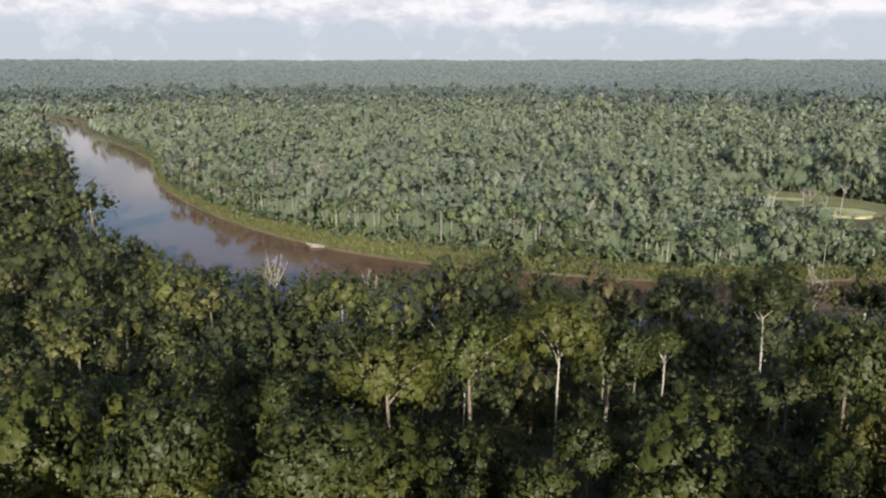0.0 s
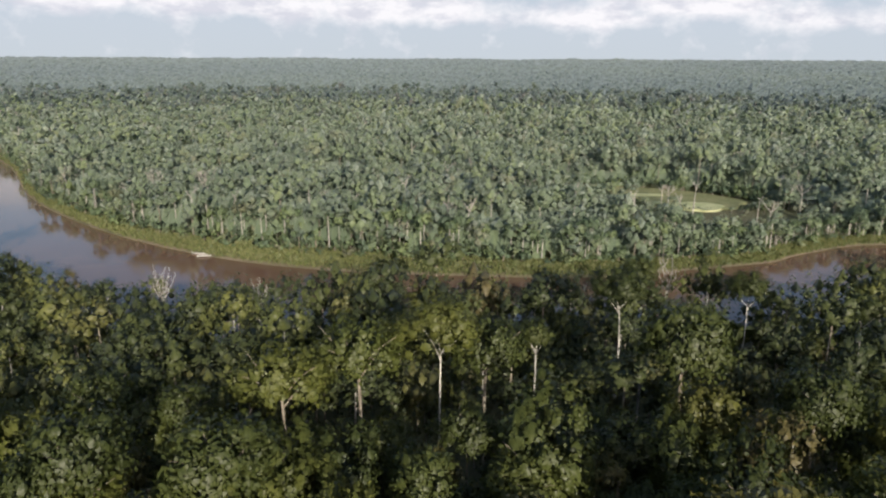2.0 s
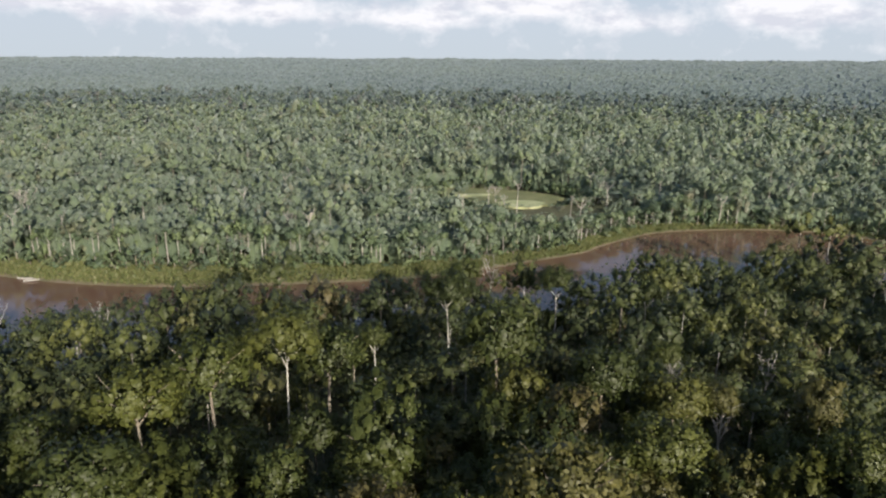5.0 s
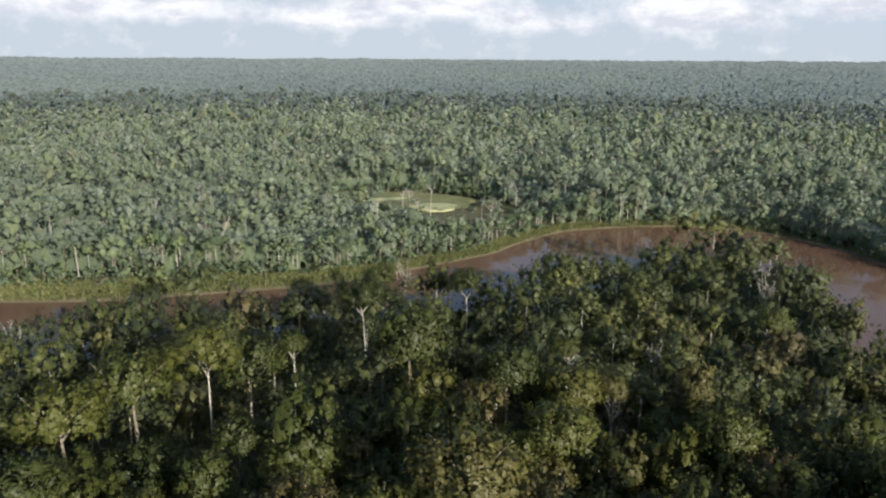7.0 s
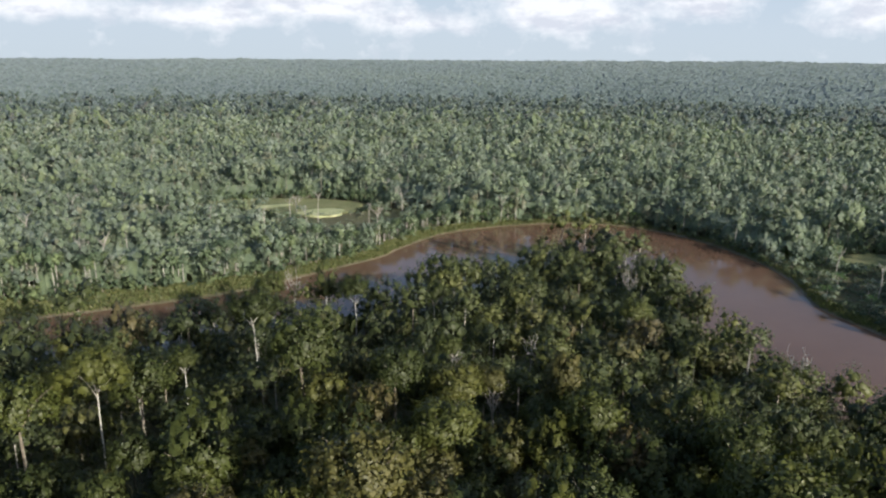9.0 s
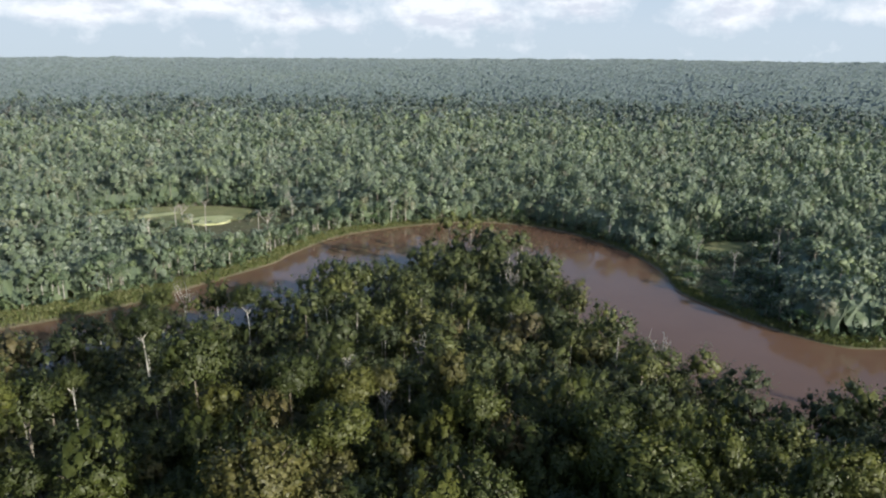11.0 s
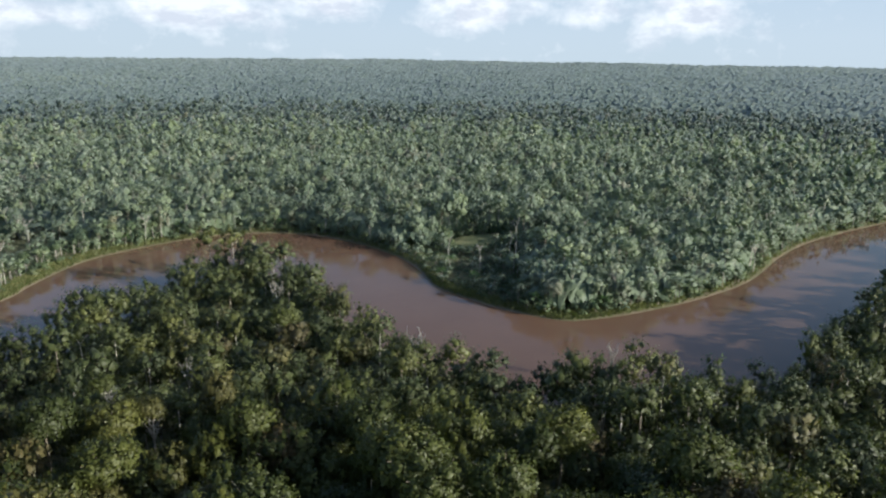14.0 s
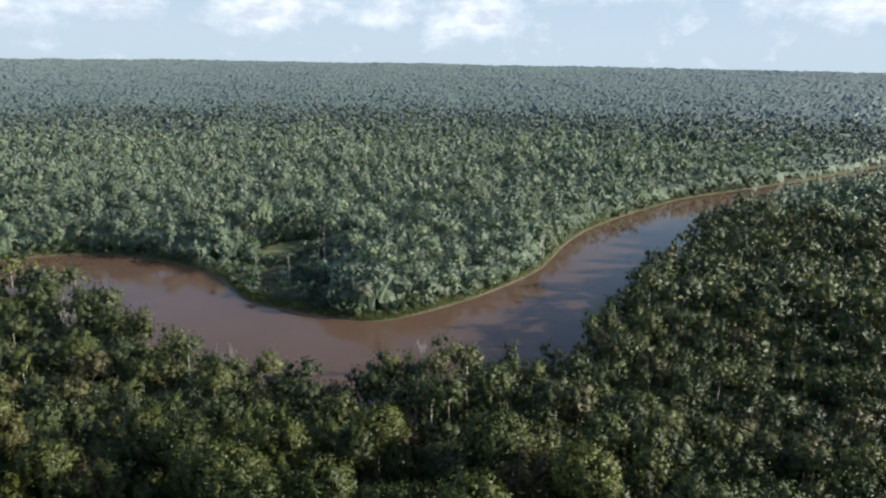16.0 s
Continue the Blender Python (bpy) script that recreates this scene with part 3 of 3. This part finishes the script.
# the near side takes the darker leaves with little painted haze
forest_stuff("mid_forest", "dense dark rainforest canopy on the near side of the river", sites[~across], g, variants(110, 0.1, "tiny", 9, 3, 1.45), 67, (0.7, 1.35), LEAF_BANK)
sites, g = tree_sites(14, 10.4, MID_EDGE, 830)
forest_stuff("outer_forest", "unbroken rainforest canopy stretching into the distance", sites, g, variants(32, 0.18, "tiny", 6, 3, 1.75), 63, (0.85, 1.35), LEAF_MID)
sites, g = tree_sites(15, 12.4, 830, FAR_EDGE)
away = np.hypot(*sites.T)
sites = sites[g.random(len(sites)) < np.interp(away, (1050, FAR_EDGE), (1.0, 0.15))]
# with distance more trees get the leaves painted with blue haze
hazier = g.random(len(sites)) < np.interp(np.hypot(*sites.T), (840, 1150), (0.0, 1.0))
forest_stuff("outer_forest", "unbroken rainforest canopy far beyond the river bend", sites[~hazier], g, variants(10, 0.32, "tiny", 2, 3, 2.1), 64, (0.85, 1.4), LEAF_MID)
forest_stuff("outer_forest", "haze-tinted rainforest canopy far off towards the horizon", sites[hazier], g, variants(7, 0.36, "tiny", 2, 3, 2.1), 69, (0.85, 1.4), LEAF_FAR)


def hinterland():
    """The forest goes on below and behind the flight."""
    g = np.random.default_rng(23)
    gx, gy = np.meshgrid(np.arange(-230, 240, 10.0), np.arange(-300, 150, 10.0))
    pts = np.stack([gx.ravel(), gy.ravel()], 1)
    pts = pts + g.uniform(-3.8, 3.8, pts.shape)
    off = pts - (0.0, -20.0)
    r, az = np.hypot(*off.T), np.degrees(np.arctan2(off[:, 0], off[:, 1]))
    pts = pts[(r < 84) | ((r < 270) & ((az < -46) | (az > 138)))]
    pts = pts[shore_distance(pts) > 4]
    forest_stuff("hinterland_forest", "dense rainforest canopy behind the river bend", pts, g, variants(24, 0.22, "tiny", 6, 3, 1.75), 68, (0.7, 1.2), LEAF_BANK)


hinterland()


def understorey():
    """The lower leaf layer that closes the forest beyond the river below its crowns."""
    az = np.radians(np.linspace(-47, 130, 660))
    r = 215 + np.cumsum(np.r_[0, np.linspace(3.6, 11, 150)])
    ga, gr = np.meshgrid(az, r)
    pts = np.stack([np.sin(ga).ravel() * gr.ravel(), np.cos(ga).ravel() * gr.ravel() - 20], 1)
    g = np.random.default_rng(19)
    pts = pts + g.uniform(-1.6, 1.6, pts.shape)
    sd = shore_distance(pts)
    edge = np.clip((sd - grass_width(pts) - 2) / 7, 0, 1)
    for k in (4, 8, 12, 16, 20):
        edge = np.where(in_clearing(pts, k), np.minimum(edge, (k - 4) / 22), edge)
    across = over_the_river(pts)
    deep = np.where(across, 10.0, 6.0) * growth(pts) ** 1.5
    z = land_height(pts) - 0.4 + (deep + (4.5 * g.random(len(pts)) + 1.5 * waves(pts, 0.05, 2)) * growth(pts)) * edge
    n = len(az)
    i, j = np.meshgrid(np.arange(n - 1), np.arange(len(r) - 1))
    a = (j * n + i).ravel()
    quads = np.stack([a, a + 1, a + n + 1, a + n], 1)
    keep = (sd > grass_width(pts) + 1) & ~in_clearing(pts, 2) & (growth(pts) > 0.6)
    tone = g.uniform(0.2, 0.8, len(pts))
    # haze-painted leaves across the river keep the gaps between crowns pale
    for side, leaf, label in ((across, LEAF_MID, "lower leaf layer of the rainforest beyond the river"), (~across, LEAF_BANK, "shaded lower leaf layer of the near rainforest")):
        faces = quads[(keep & side)[quads].all(1)]
        used = np.unique(faces)
        back = np.zeros(len(pts), int)
        back[used] = np.arange(len(used))
        me = mesh_from("understorey", np.column_stack([pts, z])[used], back[faces], [leaf], tone[used])
        tagged(new("understorey", me), label, "forest", kind="stuff")


understorey()


def bank_thicket():
    """Bushes and saplings that close the forest edge down to the ground along the water."""
    g = np.random.default_rng(31)
    n = 26000
    line = FAR_LINE[(FAR_LINE[:, 0] > -330) & (FAR_LINE[:, 0] < 760)]
    k, t = g.integers(0, len(line) - 1, n), g.random((n, 1))
    seg = np.hypot(*(line[k + 1] - line[k]).T)
    pts = (line[k] * (1 - t) + line[k + 1] * t)[g.random(n) < seg / 40]
    pts = pts + g.uniform(-34, 34, pts.shape)
    sd = shore_distance(pts)
    edge = grass_width(pts) * g.uniform(0.55, 1.0, len(pts))
    pts = pts[over_the_river(pts) & (sd > edge) & (sd < edge + 15) & ~in_clearing(pts, -3)]
    ring = []
    for x, y, a, b, turn in CLEARINGS:
        th, k = g.uniform(0, 6.28, 420), g.uniform(0.98, 1.14, 420)
        u, v, c, s = a * k * np.cos(th), b * k * np.sin(th), math.cos(radians(turn)), math.sin(radians(turn))
        ring.append(np.column_stack([x + u * c - v * s, y + u * s + v * c])[: int(5 * (a + b))])
    ring = np.vstack(ring)
    # young growth on the point before the glade
    point = np.column_stack([g.uniform(285, 392, 1000), g.uniform(20, 122, 1000)])
    point = point[over_the_river(point) & (shore_distance(point) > 5) & ~in_clearing(point, 0)]
    pts = np.vstack([pts[:3400], ring[shore_distance(ring) > 3], point])
    low = [(dict(lobes=5, cards=40, size=0.15, core="tiny", tall=0.8, lobe_size=0.4), 1.6, 3.2, 3),
           (dict(lobes=5, cards=40, size=0.16, core="tiny", tall=1.4, lobe_size=0.4), 3.0, 2.6, 3)]
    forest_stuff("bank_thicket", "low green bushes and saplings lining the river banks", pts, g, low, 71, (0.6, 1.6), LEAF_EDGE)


bank_thicket()


def edge_stand():
    """Slender pale-stemmed trees in the first row behind the grass of the far bank."""
    g = np.random.default_rng(37)
    line = FAR_LINE[(FAR_LINE[:, 0] > -150) & (FAR_LINE[:, 0] < 300) & (FAR_LINE[:, 1] > 200)]
    pts = line[g.integers(0, len(line), 2400)] + g.uniform(-36, 36, (2400, 2))
    sd, w = shore_distance(pts), grass_width(pts)
    pts = pts[over_the_river(pts) & (sd > w + 1) & (sd < w + 11) & ~in_clearing(pts, 2)][:150]
    tall = [(dict(lobes=11, cards=170, size=0.1, core="low", tall=1.0, lobe_size=0.36, low=-0.6), 12.5, 4.2, 4),
            (dict(lobes=11, cards=170, size=0.11, core="low", tall=0.8, lobe_size=0.34, low=-0.4), 14.5, 3.8, 4),
            (dict(lobes=9, cards=130, size=0.13, core="low", tall=1.3, lobe_size=0.36, low=-0.7), 11.0, 3.2, 4)]
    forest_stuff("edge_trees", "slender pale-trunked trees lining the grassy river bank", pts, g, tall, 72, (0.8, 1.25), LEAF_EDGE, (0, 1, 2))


edge_stand()


def bare_crowns():
    """Bleached leafless crowns that stand out of the canopy beyond the river."""
    g = np.random.default_rng(41)
    protos = []
    for _ in range(6):
        top = np.array((g.uniform(-1, 1), g.uniform(-1, 1), g.uniform(13, 16)))
        pieces = [tube_arrays(limb_path(g, (0, 0, -0.5), top, 0.4, 4), (0.4, 0.3, 0.26, 0.2), 4)]
        for k in range(int(g.integers(2, 6))):
            a = k * 2.1 + g.uniform(-0.5, 0.5)
            end = top + (g.uniform(1.5, 4.0) * math.cos(a), g.uniform(1.5, 4.0) * math.sin(a), g.uniform(2.0, 5.5))
            path = limb_path(g, top - (0, 0, g.uniform(0, 1.5)), end, 0.4, 4)
            pieces.append(tube_arrays(path, (0.2, 0.17, 0.13, 0.07), 3))
            for q in (1, 2):
                tip = np.array(path[q]) + g.normal(size=3) * 1.1 + (0, 0, 1.4)
                pieces.append(tube_arrays([path[q], tip], (0.11, 0.05), 3))
        protos.append(joined(pieces))
    sites, _ = tree_sites(43, 33.0, 262, 1000)
    sites = sites[over_the_river(sites) & (g.random(len(sites)) < 0.6)]
    z = land_height(sites)
    pieces = []
    for (x, y), h in zip(sites, z):
        v, f = protos[int(g.integers(0, 6))]
        a, k = g.uniform(0, 6.28), g.uniform(0.85, 1.2)
        c, si = math.cos(a) * k, math.sin(a) * k
        pieces.append((np.column_stack([v[:, 0] * c - v[:, 1] * si + x, v[:, 0] * si + v[:, 1] * c + y, v[:, 2] * k + h]), f))
    me = mesh_from("bare_crowns", *joined(pieces), [GREY_BARK], smooth=True)
    tagged(new("bare_crowns", me), "bleached bare trees scattered through the rainforest canopy", "bare trees", kind="stuff")


bare_crowns()


def distant_forest():
    """The canopy towards the skyline as one lumpy sheet."""
    az = np.radians(np.linspace(-50, 128, 1250))
    r = 1040 + np.cumsum(np.r_[0, np.linspace(7, 22, 175)])
    r = r[r < 3520]
    ga, gr = np.meshgrid(az, r)
    pts = np.stack([np.sin(ga).ravel() * gr.ravel(), np.cos(ga).ravel() * gr.ravel()], 1)
    g = np.random.default_rng(9)
    pts = pts + g.uniform(-3, 3, pts.shape)
    z = far_rise(pts) + np.interp(np.hypot(*pts.T), (1040, 1400), (8, 15)) + 6.0 * g.random(len(pts)) ** 2 + 2.5 * waves(pts, 0.03, 8) + 2 * waves(pts, 0.006, 4)
    sd = shore_distance(pts)
    z = z * np.clip((sd - 8) / 14, 0, 1) * np.interp(np.hypot(*pts.T), (1040, 1110), (0, 1)) - 0.5
    n = len(az)
    i, j = np.meshgrid(np.arange(n - 1), np.arange(len(r) - 1))
    a = (j * n + i).ravel()
    quads = np.stack([a, a + 1, a + n + 1, a + n], 1)
    quads = quads[(sd[quads] > 6).all(1)]
    tone = np.clip(0.42 + 0.2 * waves(pts, 0.004, 6) + g.uniform(-0.3, 0.3, len(pts)), 0, 1)
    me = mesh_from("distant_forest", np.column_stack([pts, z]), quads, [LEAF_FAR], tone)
    tagged(new("distant_forest", me), "haze-tinted rainforest canopy reaching to the flat horizon", "forest", kind="stuff")


distant_forest()


def bank_grass():
    g = np.random.default_rng(21)
    n = 600000
    k = g.integers(0, len(FAR_LINE) - 1, n)
    t = g.random((n, 1))
    pts = FAR_LINE[k] * (1 - t) + FAR_LINE[k + 1] * t + g.uniform(-24, 24, (n, 2))
    pts = pts[(pts[:, 0] > -260) & (pts[:, 0] < 720)]
    sd = shore_distance(pts)
    far_side = over_the_river(pts)
    pts = pts[far_side & (sd > 0.6 + 2.5 * g.random(len(sd)) ** 2) & (sd < grass_width(pts) + 3) & (g.random(len(sd)) < np.interp(pts[:, 0], (240, 330), (1.0, 0.35)))]
    m = len(pts)
    z = land_height(pts)
    a = g.uniform(0, 3.14, m)
    u = np.column_stack([np.cos(a), np.sin(a), np.zeros(m)]) * g.uniform(0.12, 0.34, (m, 1))
    h = g.uniform(0.4, 1.5, m)
    base = np.column_stack([pts, z - 0.1])
    tip = base + np.column_stack([g.uniform(-0.5, 0.5, (m, 2)), h])
    v = np.stack([base - u * 0.6, base + u * 0.6, tip + u, tip - u], 1).reshape(-1, 3)
    me = mesh_from("grass", v, np.arange(4 * m).reshape(-1, 4), [GRASS_LEAF], np.repeat(g.random(m), 4))
    tagged(new("grass", me), "tall yellow-green grass along the far river bank", "grass", kind="stuff")


bank_grass()


# ---- clearings ----
def marsh_material():
    n = Nodes("marsh_grass")
    fine, big = n.noise(0.8, 6, 0.65, "World"), n.noise(0.07, 4, 0.6, "World")
    colour = n.ramp(big, ((0.35, (0.14, 0.16, 0.06)), (0.65, (0.22, 0.215, 0.1))))
    colour = n.mix(0.6, colour, n.ramp(fine, ((0.3, (0.7, 0.7, 0.7)), (0.7, (1.3, 1.3, 1.2)))), "MULTIPLY")
    return n.finish(n.add("ShaderNodeBsdfPrincipled", Base_Color=colour, Roughness=0.9, Normal=n.bump(fine, 1.0, 0.5)).outputs[0])


def weed_material():
    n = Nodes("floating_weed")
    fine, big = n.noise(0.5, 6, 0.7, "World"), n.noise(0.12, 4, 0.6, "World")
    colour = n.ramp(big, ((0.35, (0.33, 0.36, 0.17)), (0.65, (0.48, 0.48, 0.27))))
    colour = n.mix(0.5, colour, n.ramp(fine, ((0.35, (0.7, 0.72, 0.65)), (0.65, (1.15, 1.15, 1.1)))), "MULTIPLY")
    return n.finish(n.add("ShaderNodeBsdfPrincipled", Base_Color=colour, Roughness=0.8, Normal=n.bump(fine, 0.6, 0.2)).outputs[0])


MARSH, WEED = marsh_material(), weed_material()


def patch(name, label, category, x, y, a, b, turn, height, material, seed, kind):
    """A low irregular mat of growth with a bevelled rim."""
    g = np.random.default_rng(seed)
    n = 72
    th = np.linspace(0, 2 * np.pi, n, endpoint=False)
    wob = 1 + sum(g.uniform(-0.5, 0.5) / (k + 1) * np.sin(k * th + g.uniform(0, 6.3)) * 0.55 for k in range(2, 9))
    c, s = math.cos(radians(turn)), math.sin(radians(turn))
    top = 2.7 + height
    bm = bmesh.new()
    rings = []
    for f, z in ((1.0, 0.4), (0.985, top - 0.1), (0.95, top), (0.6, top), (0.25, top)):
        rings.append([bm.verts.new((x + (a * f * w * math.cos(t)) * c - (b * f * w * math.sin(t)) * s,
                                    y + (a * f * w * math.cos(t)) * s + (b * f * w * math.sin(t)) * c, z)) for t, w in zip(th, wob)])
    for lo, hi in zip(rings[:-1], rings[1:]):
        for k in range(n):
            bm.faces.new((lo[k], lo[(k + 1) % n], hi[(k + 1) % n], hi[k]))
    bm.faces.new(rings[-1])
    me = bpy.data.meshes.new(name)
    bm.to_mesh(me)
    bm.free()
    me.materials.append(material)
    return tagged(new(name, me), label, category, kind=kind)


patch("marsh", "olive marsh grass filling a clearing in the forest", "marsh", 190, 402, 71, 28, -30, 0.0, MARSH, 3, "stuff")
patch("pond_weed", "bright yellow-green floating weed on a forest pond", "pond weed", 212, 366, 15, 12, 0, 0.15, WEED, 4, "stuff")
patch("pond_weed", "narrow pale strip of floating weed on a forest pond", "pond weed", 192, 402, 17, 4.5, -10, 0.15, WEED, 5, "stuff")
patch("pond_weed", "small pale strip of floating weed on a forest pond", "pond weed", 160, 422, 8, 3, -10, 0.15, WEED, 6, "stuff")
patch("marsh", "green grassy glade among dark forest", "marsh", 392, 98, 25, 14, -20, 0.0, MARSH, 7, "stuff")


# ---- driftwood and bare trees ----
def driftwood(x, y, z, length, radius, turn, seed):
    g = np.random.default_rng(seed)
    log = tagged(new("driftwood_log"), "bleached driftwood log stranded on the river bank", "log", "driftwood on the far bank")
    stem = tube_arrays(limb_path(g, (-length / 2, 0, 0), (length / 2, 0, 0.15), 0.15, 7), radius * np.linspace(1.1, 0.6, 7), 8)
    part("log", mesh_from("log", *stem, [GREY_BARK], smooth=True), log)
    for k in range(2):
        u = length * g.uniform(-0.1, 0.45)
        arm = tube_arrays(limb_path(g, (u, 0, 0.1), (u + 0.9, g.uniform(-1.0, 1.0), 0.7), 0.1, 4), radius * np.array((0.5, 0.4, 0.3, 0.12)), 6)
        part("branch_stub", mesh_from("branch_stub", *arm, [GREY_BARK], smooth=True), log)
    log.matrix_basis = pose(x, y, z, 0, 0, turn)


for k, (dx, dy, length, turn) in enumerate(((0, 0, 7.0, -30), (2.0, -2.4, 5.5, -22), (-2.5, 1.4, 4.5, -44), (0.8, -3.6, 4.0, -15))):
    at = np.array([[-55 + dx, 302.0 + dy]])
    driftwood(at[0, 0], at[0, 1], max(0.1, float(land_height(at)[0])) + 0.3, length, 0.4, turn, 300 + k)


def bare_tree(x, y, height, reach, seed):
    """A leafless tree: a pale trunk that forks again and again."""
    g = np.random.default_rng(seed)
    tree = tagged(new("bare_tree"), "leafless dead tree with bleached grey branches", "tree", "bare trees in the canopy")
    top = np.array((g.uniform(-1, 1), g.uniform(-1, 1), height * 0.62))
    stem = tube_arrays(limb_path(g, (0, 0, -0.5), top, 0.3, 7), (0.45, 0.3, 0.27, 0.25, 0.22, 0.2, 0.16), 7)
    trunk = part("trunk", mesh_from("trunk", *stem, [GREY_BARK], smooth=True), tree)
    for k in range(7):
        a = k * 2.4 + g.uniform(-0.4, 0.4)
        end = top + (reach * g.uniform(0.5, 1) * math.cos(a), reach * g.uniform(0.5, 1) * math.sin(a), height * g.uniform(0.2, 0.4))
        path = limb_path(g, top - (0, 0, g.uniform(0, 2)), end, 0.4, 6)
        pieces = [tube_arrays(path, (0.15, 0.13, 0.11, 0.09, 0.07, 0.04), 5)]
        for q in range(7):
            b = np.array(path[2 + q % 4])
            tip = b + g.normal(size=3) * reach * 0.22 + (0, 0, reach * 0.2)
            pieces.append(tube_arrays(limb_path(g, b, tip, 0.2, 4), (0.075, 0.065, 0.055, 0.03), 4))
        part("branch", mesh_from("branch", *joined(pieces), [GREY_BARK], smooth=True), trunk)
    z = float(land_height(np.array([[x, y]], float))[0])
    tree.matrix_basis = pose(x, y, z, 0, 0, seed * 31 % 360)


for k, spot in enumerate(((103, 186, 25, 5), (-62, 377, 26, 8), (-91, 383, 25, 6), (-48, 193, 24, 3.5), (228, -22, 19, 3.5), (136, 95, 20, 3.5), (199, 376, 11, 5),
                          (107, 79, 19, 3), (112, 101, 20, 3), (262, 168, 21, 5), (190, 40, 21, 4), (-20, 190, 21, 3.5), (213, 118, 22, 5))):
    bare_tree(*spot, 400 + k)


# ---- palms along the far bank ----
def frond_mesh():
    """One arching palm frond: a rib with leaflets down both sides."""
    g = np.random.default_rng(81)
    rib = [(3.4 * t, 0, 1.5 * t - 2.6 * t * t) for t in np.linspace(0, 1, 8)]
    pieces = [tube_arrays(rib, 0.05 * np.linspace(1, 0.3, 8), 3)]
    for t in np.linspace(0.12, 0.98, 13):
        base = np.array((3.4 * t, 0, 1.5 * t - 2.6 * t * t))
        reach = 1.0 * math.sin(math.pi * (0.15 + 0.8 * t)) + 0.15
        for side in (-1, 1):
            tip = base + (0.45, side * reach, -0.35 + g.uniform(-0.15, 0.1))
            v = np.array((base - (0.1, 0, 0), base + (0.12, 0, 0.02), tip))
            pieces.append((v, np.array(((0, 1, 2),))))
    v, f = joined(pieces)
    return mesh_from("frond", v, f, [PALM_LEAF])


def palm_prototype(at):
    palm = tagged(new("palm"), "slender palm with arching bright green fronds on the bank", "palm tree", "palms along the far bank")
    g = np.random.default_rng(82)
    stem = tube_arrays(limb_path(g, (0, 0, -0.4), (0.3, 0.1, 6.5), 0.2, 6), (0.2, 0.15, 0.14, 0.13, 0.12, 0.12), 7)
    part("trunk", mesh_from("trunk", *stem, [PALE_BARK], smooth=True), palm)
    leaf = frond_mesh()
    for k in range(11):
        frond = part("frond", leaf, palm)
        frond.matrix_basis = pose(0.3, 0.1, 6.4, 0, -22 if k % 3 == 0 else 8, k * 360 / 11 * 1.0 + 10 * (k % 2))
    palm.matrix_basis = at
    return palm


def plant_palms():
    g = np.random.default_rng(83)
    line = FAR_LINE[(FAR_LINE[:, 0] > 230) & (FAR_LINE[:, 0] < 480)]
    first = None
    for k in range(70):
        p = line[int(g.integers(0, len(line)))] + g.uniform(-26, 26, 2)
        at = p[None]
        if not 5 < float(shore_distance(at)[0]) < 30 or not bool(over_the_river(at)[0]):
            continue
        m = stand_pose(p[0], p[1], float(land_height(at)[0]), g.uniform(0, 6.28), g.uniform(0.8, 1.15), g.uniform(0.7, 1.3))
        if first:
            copy_thing(first, m)
        else:
            first = palm_prototype(m)


plant_palms()
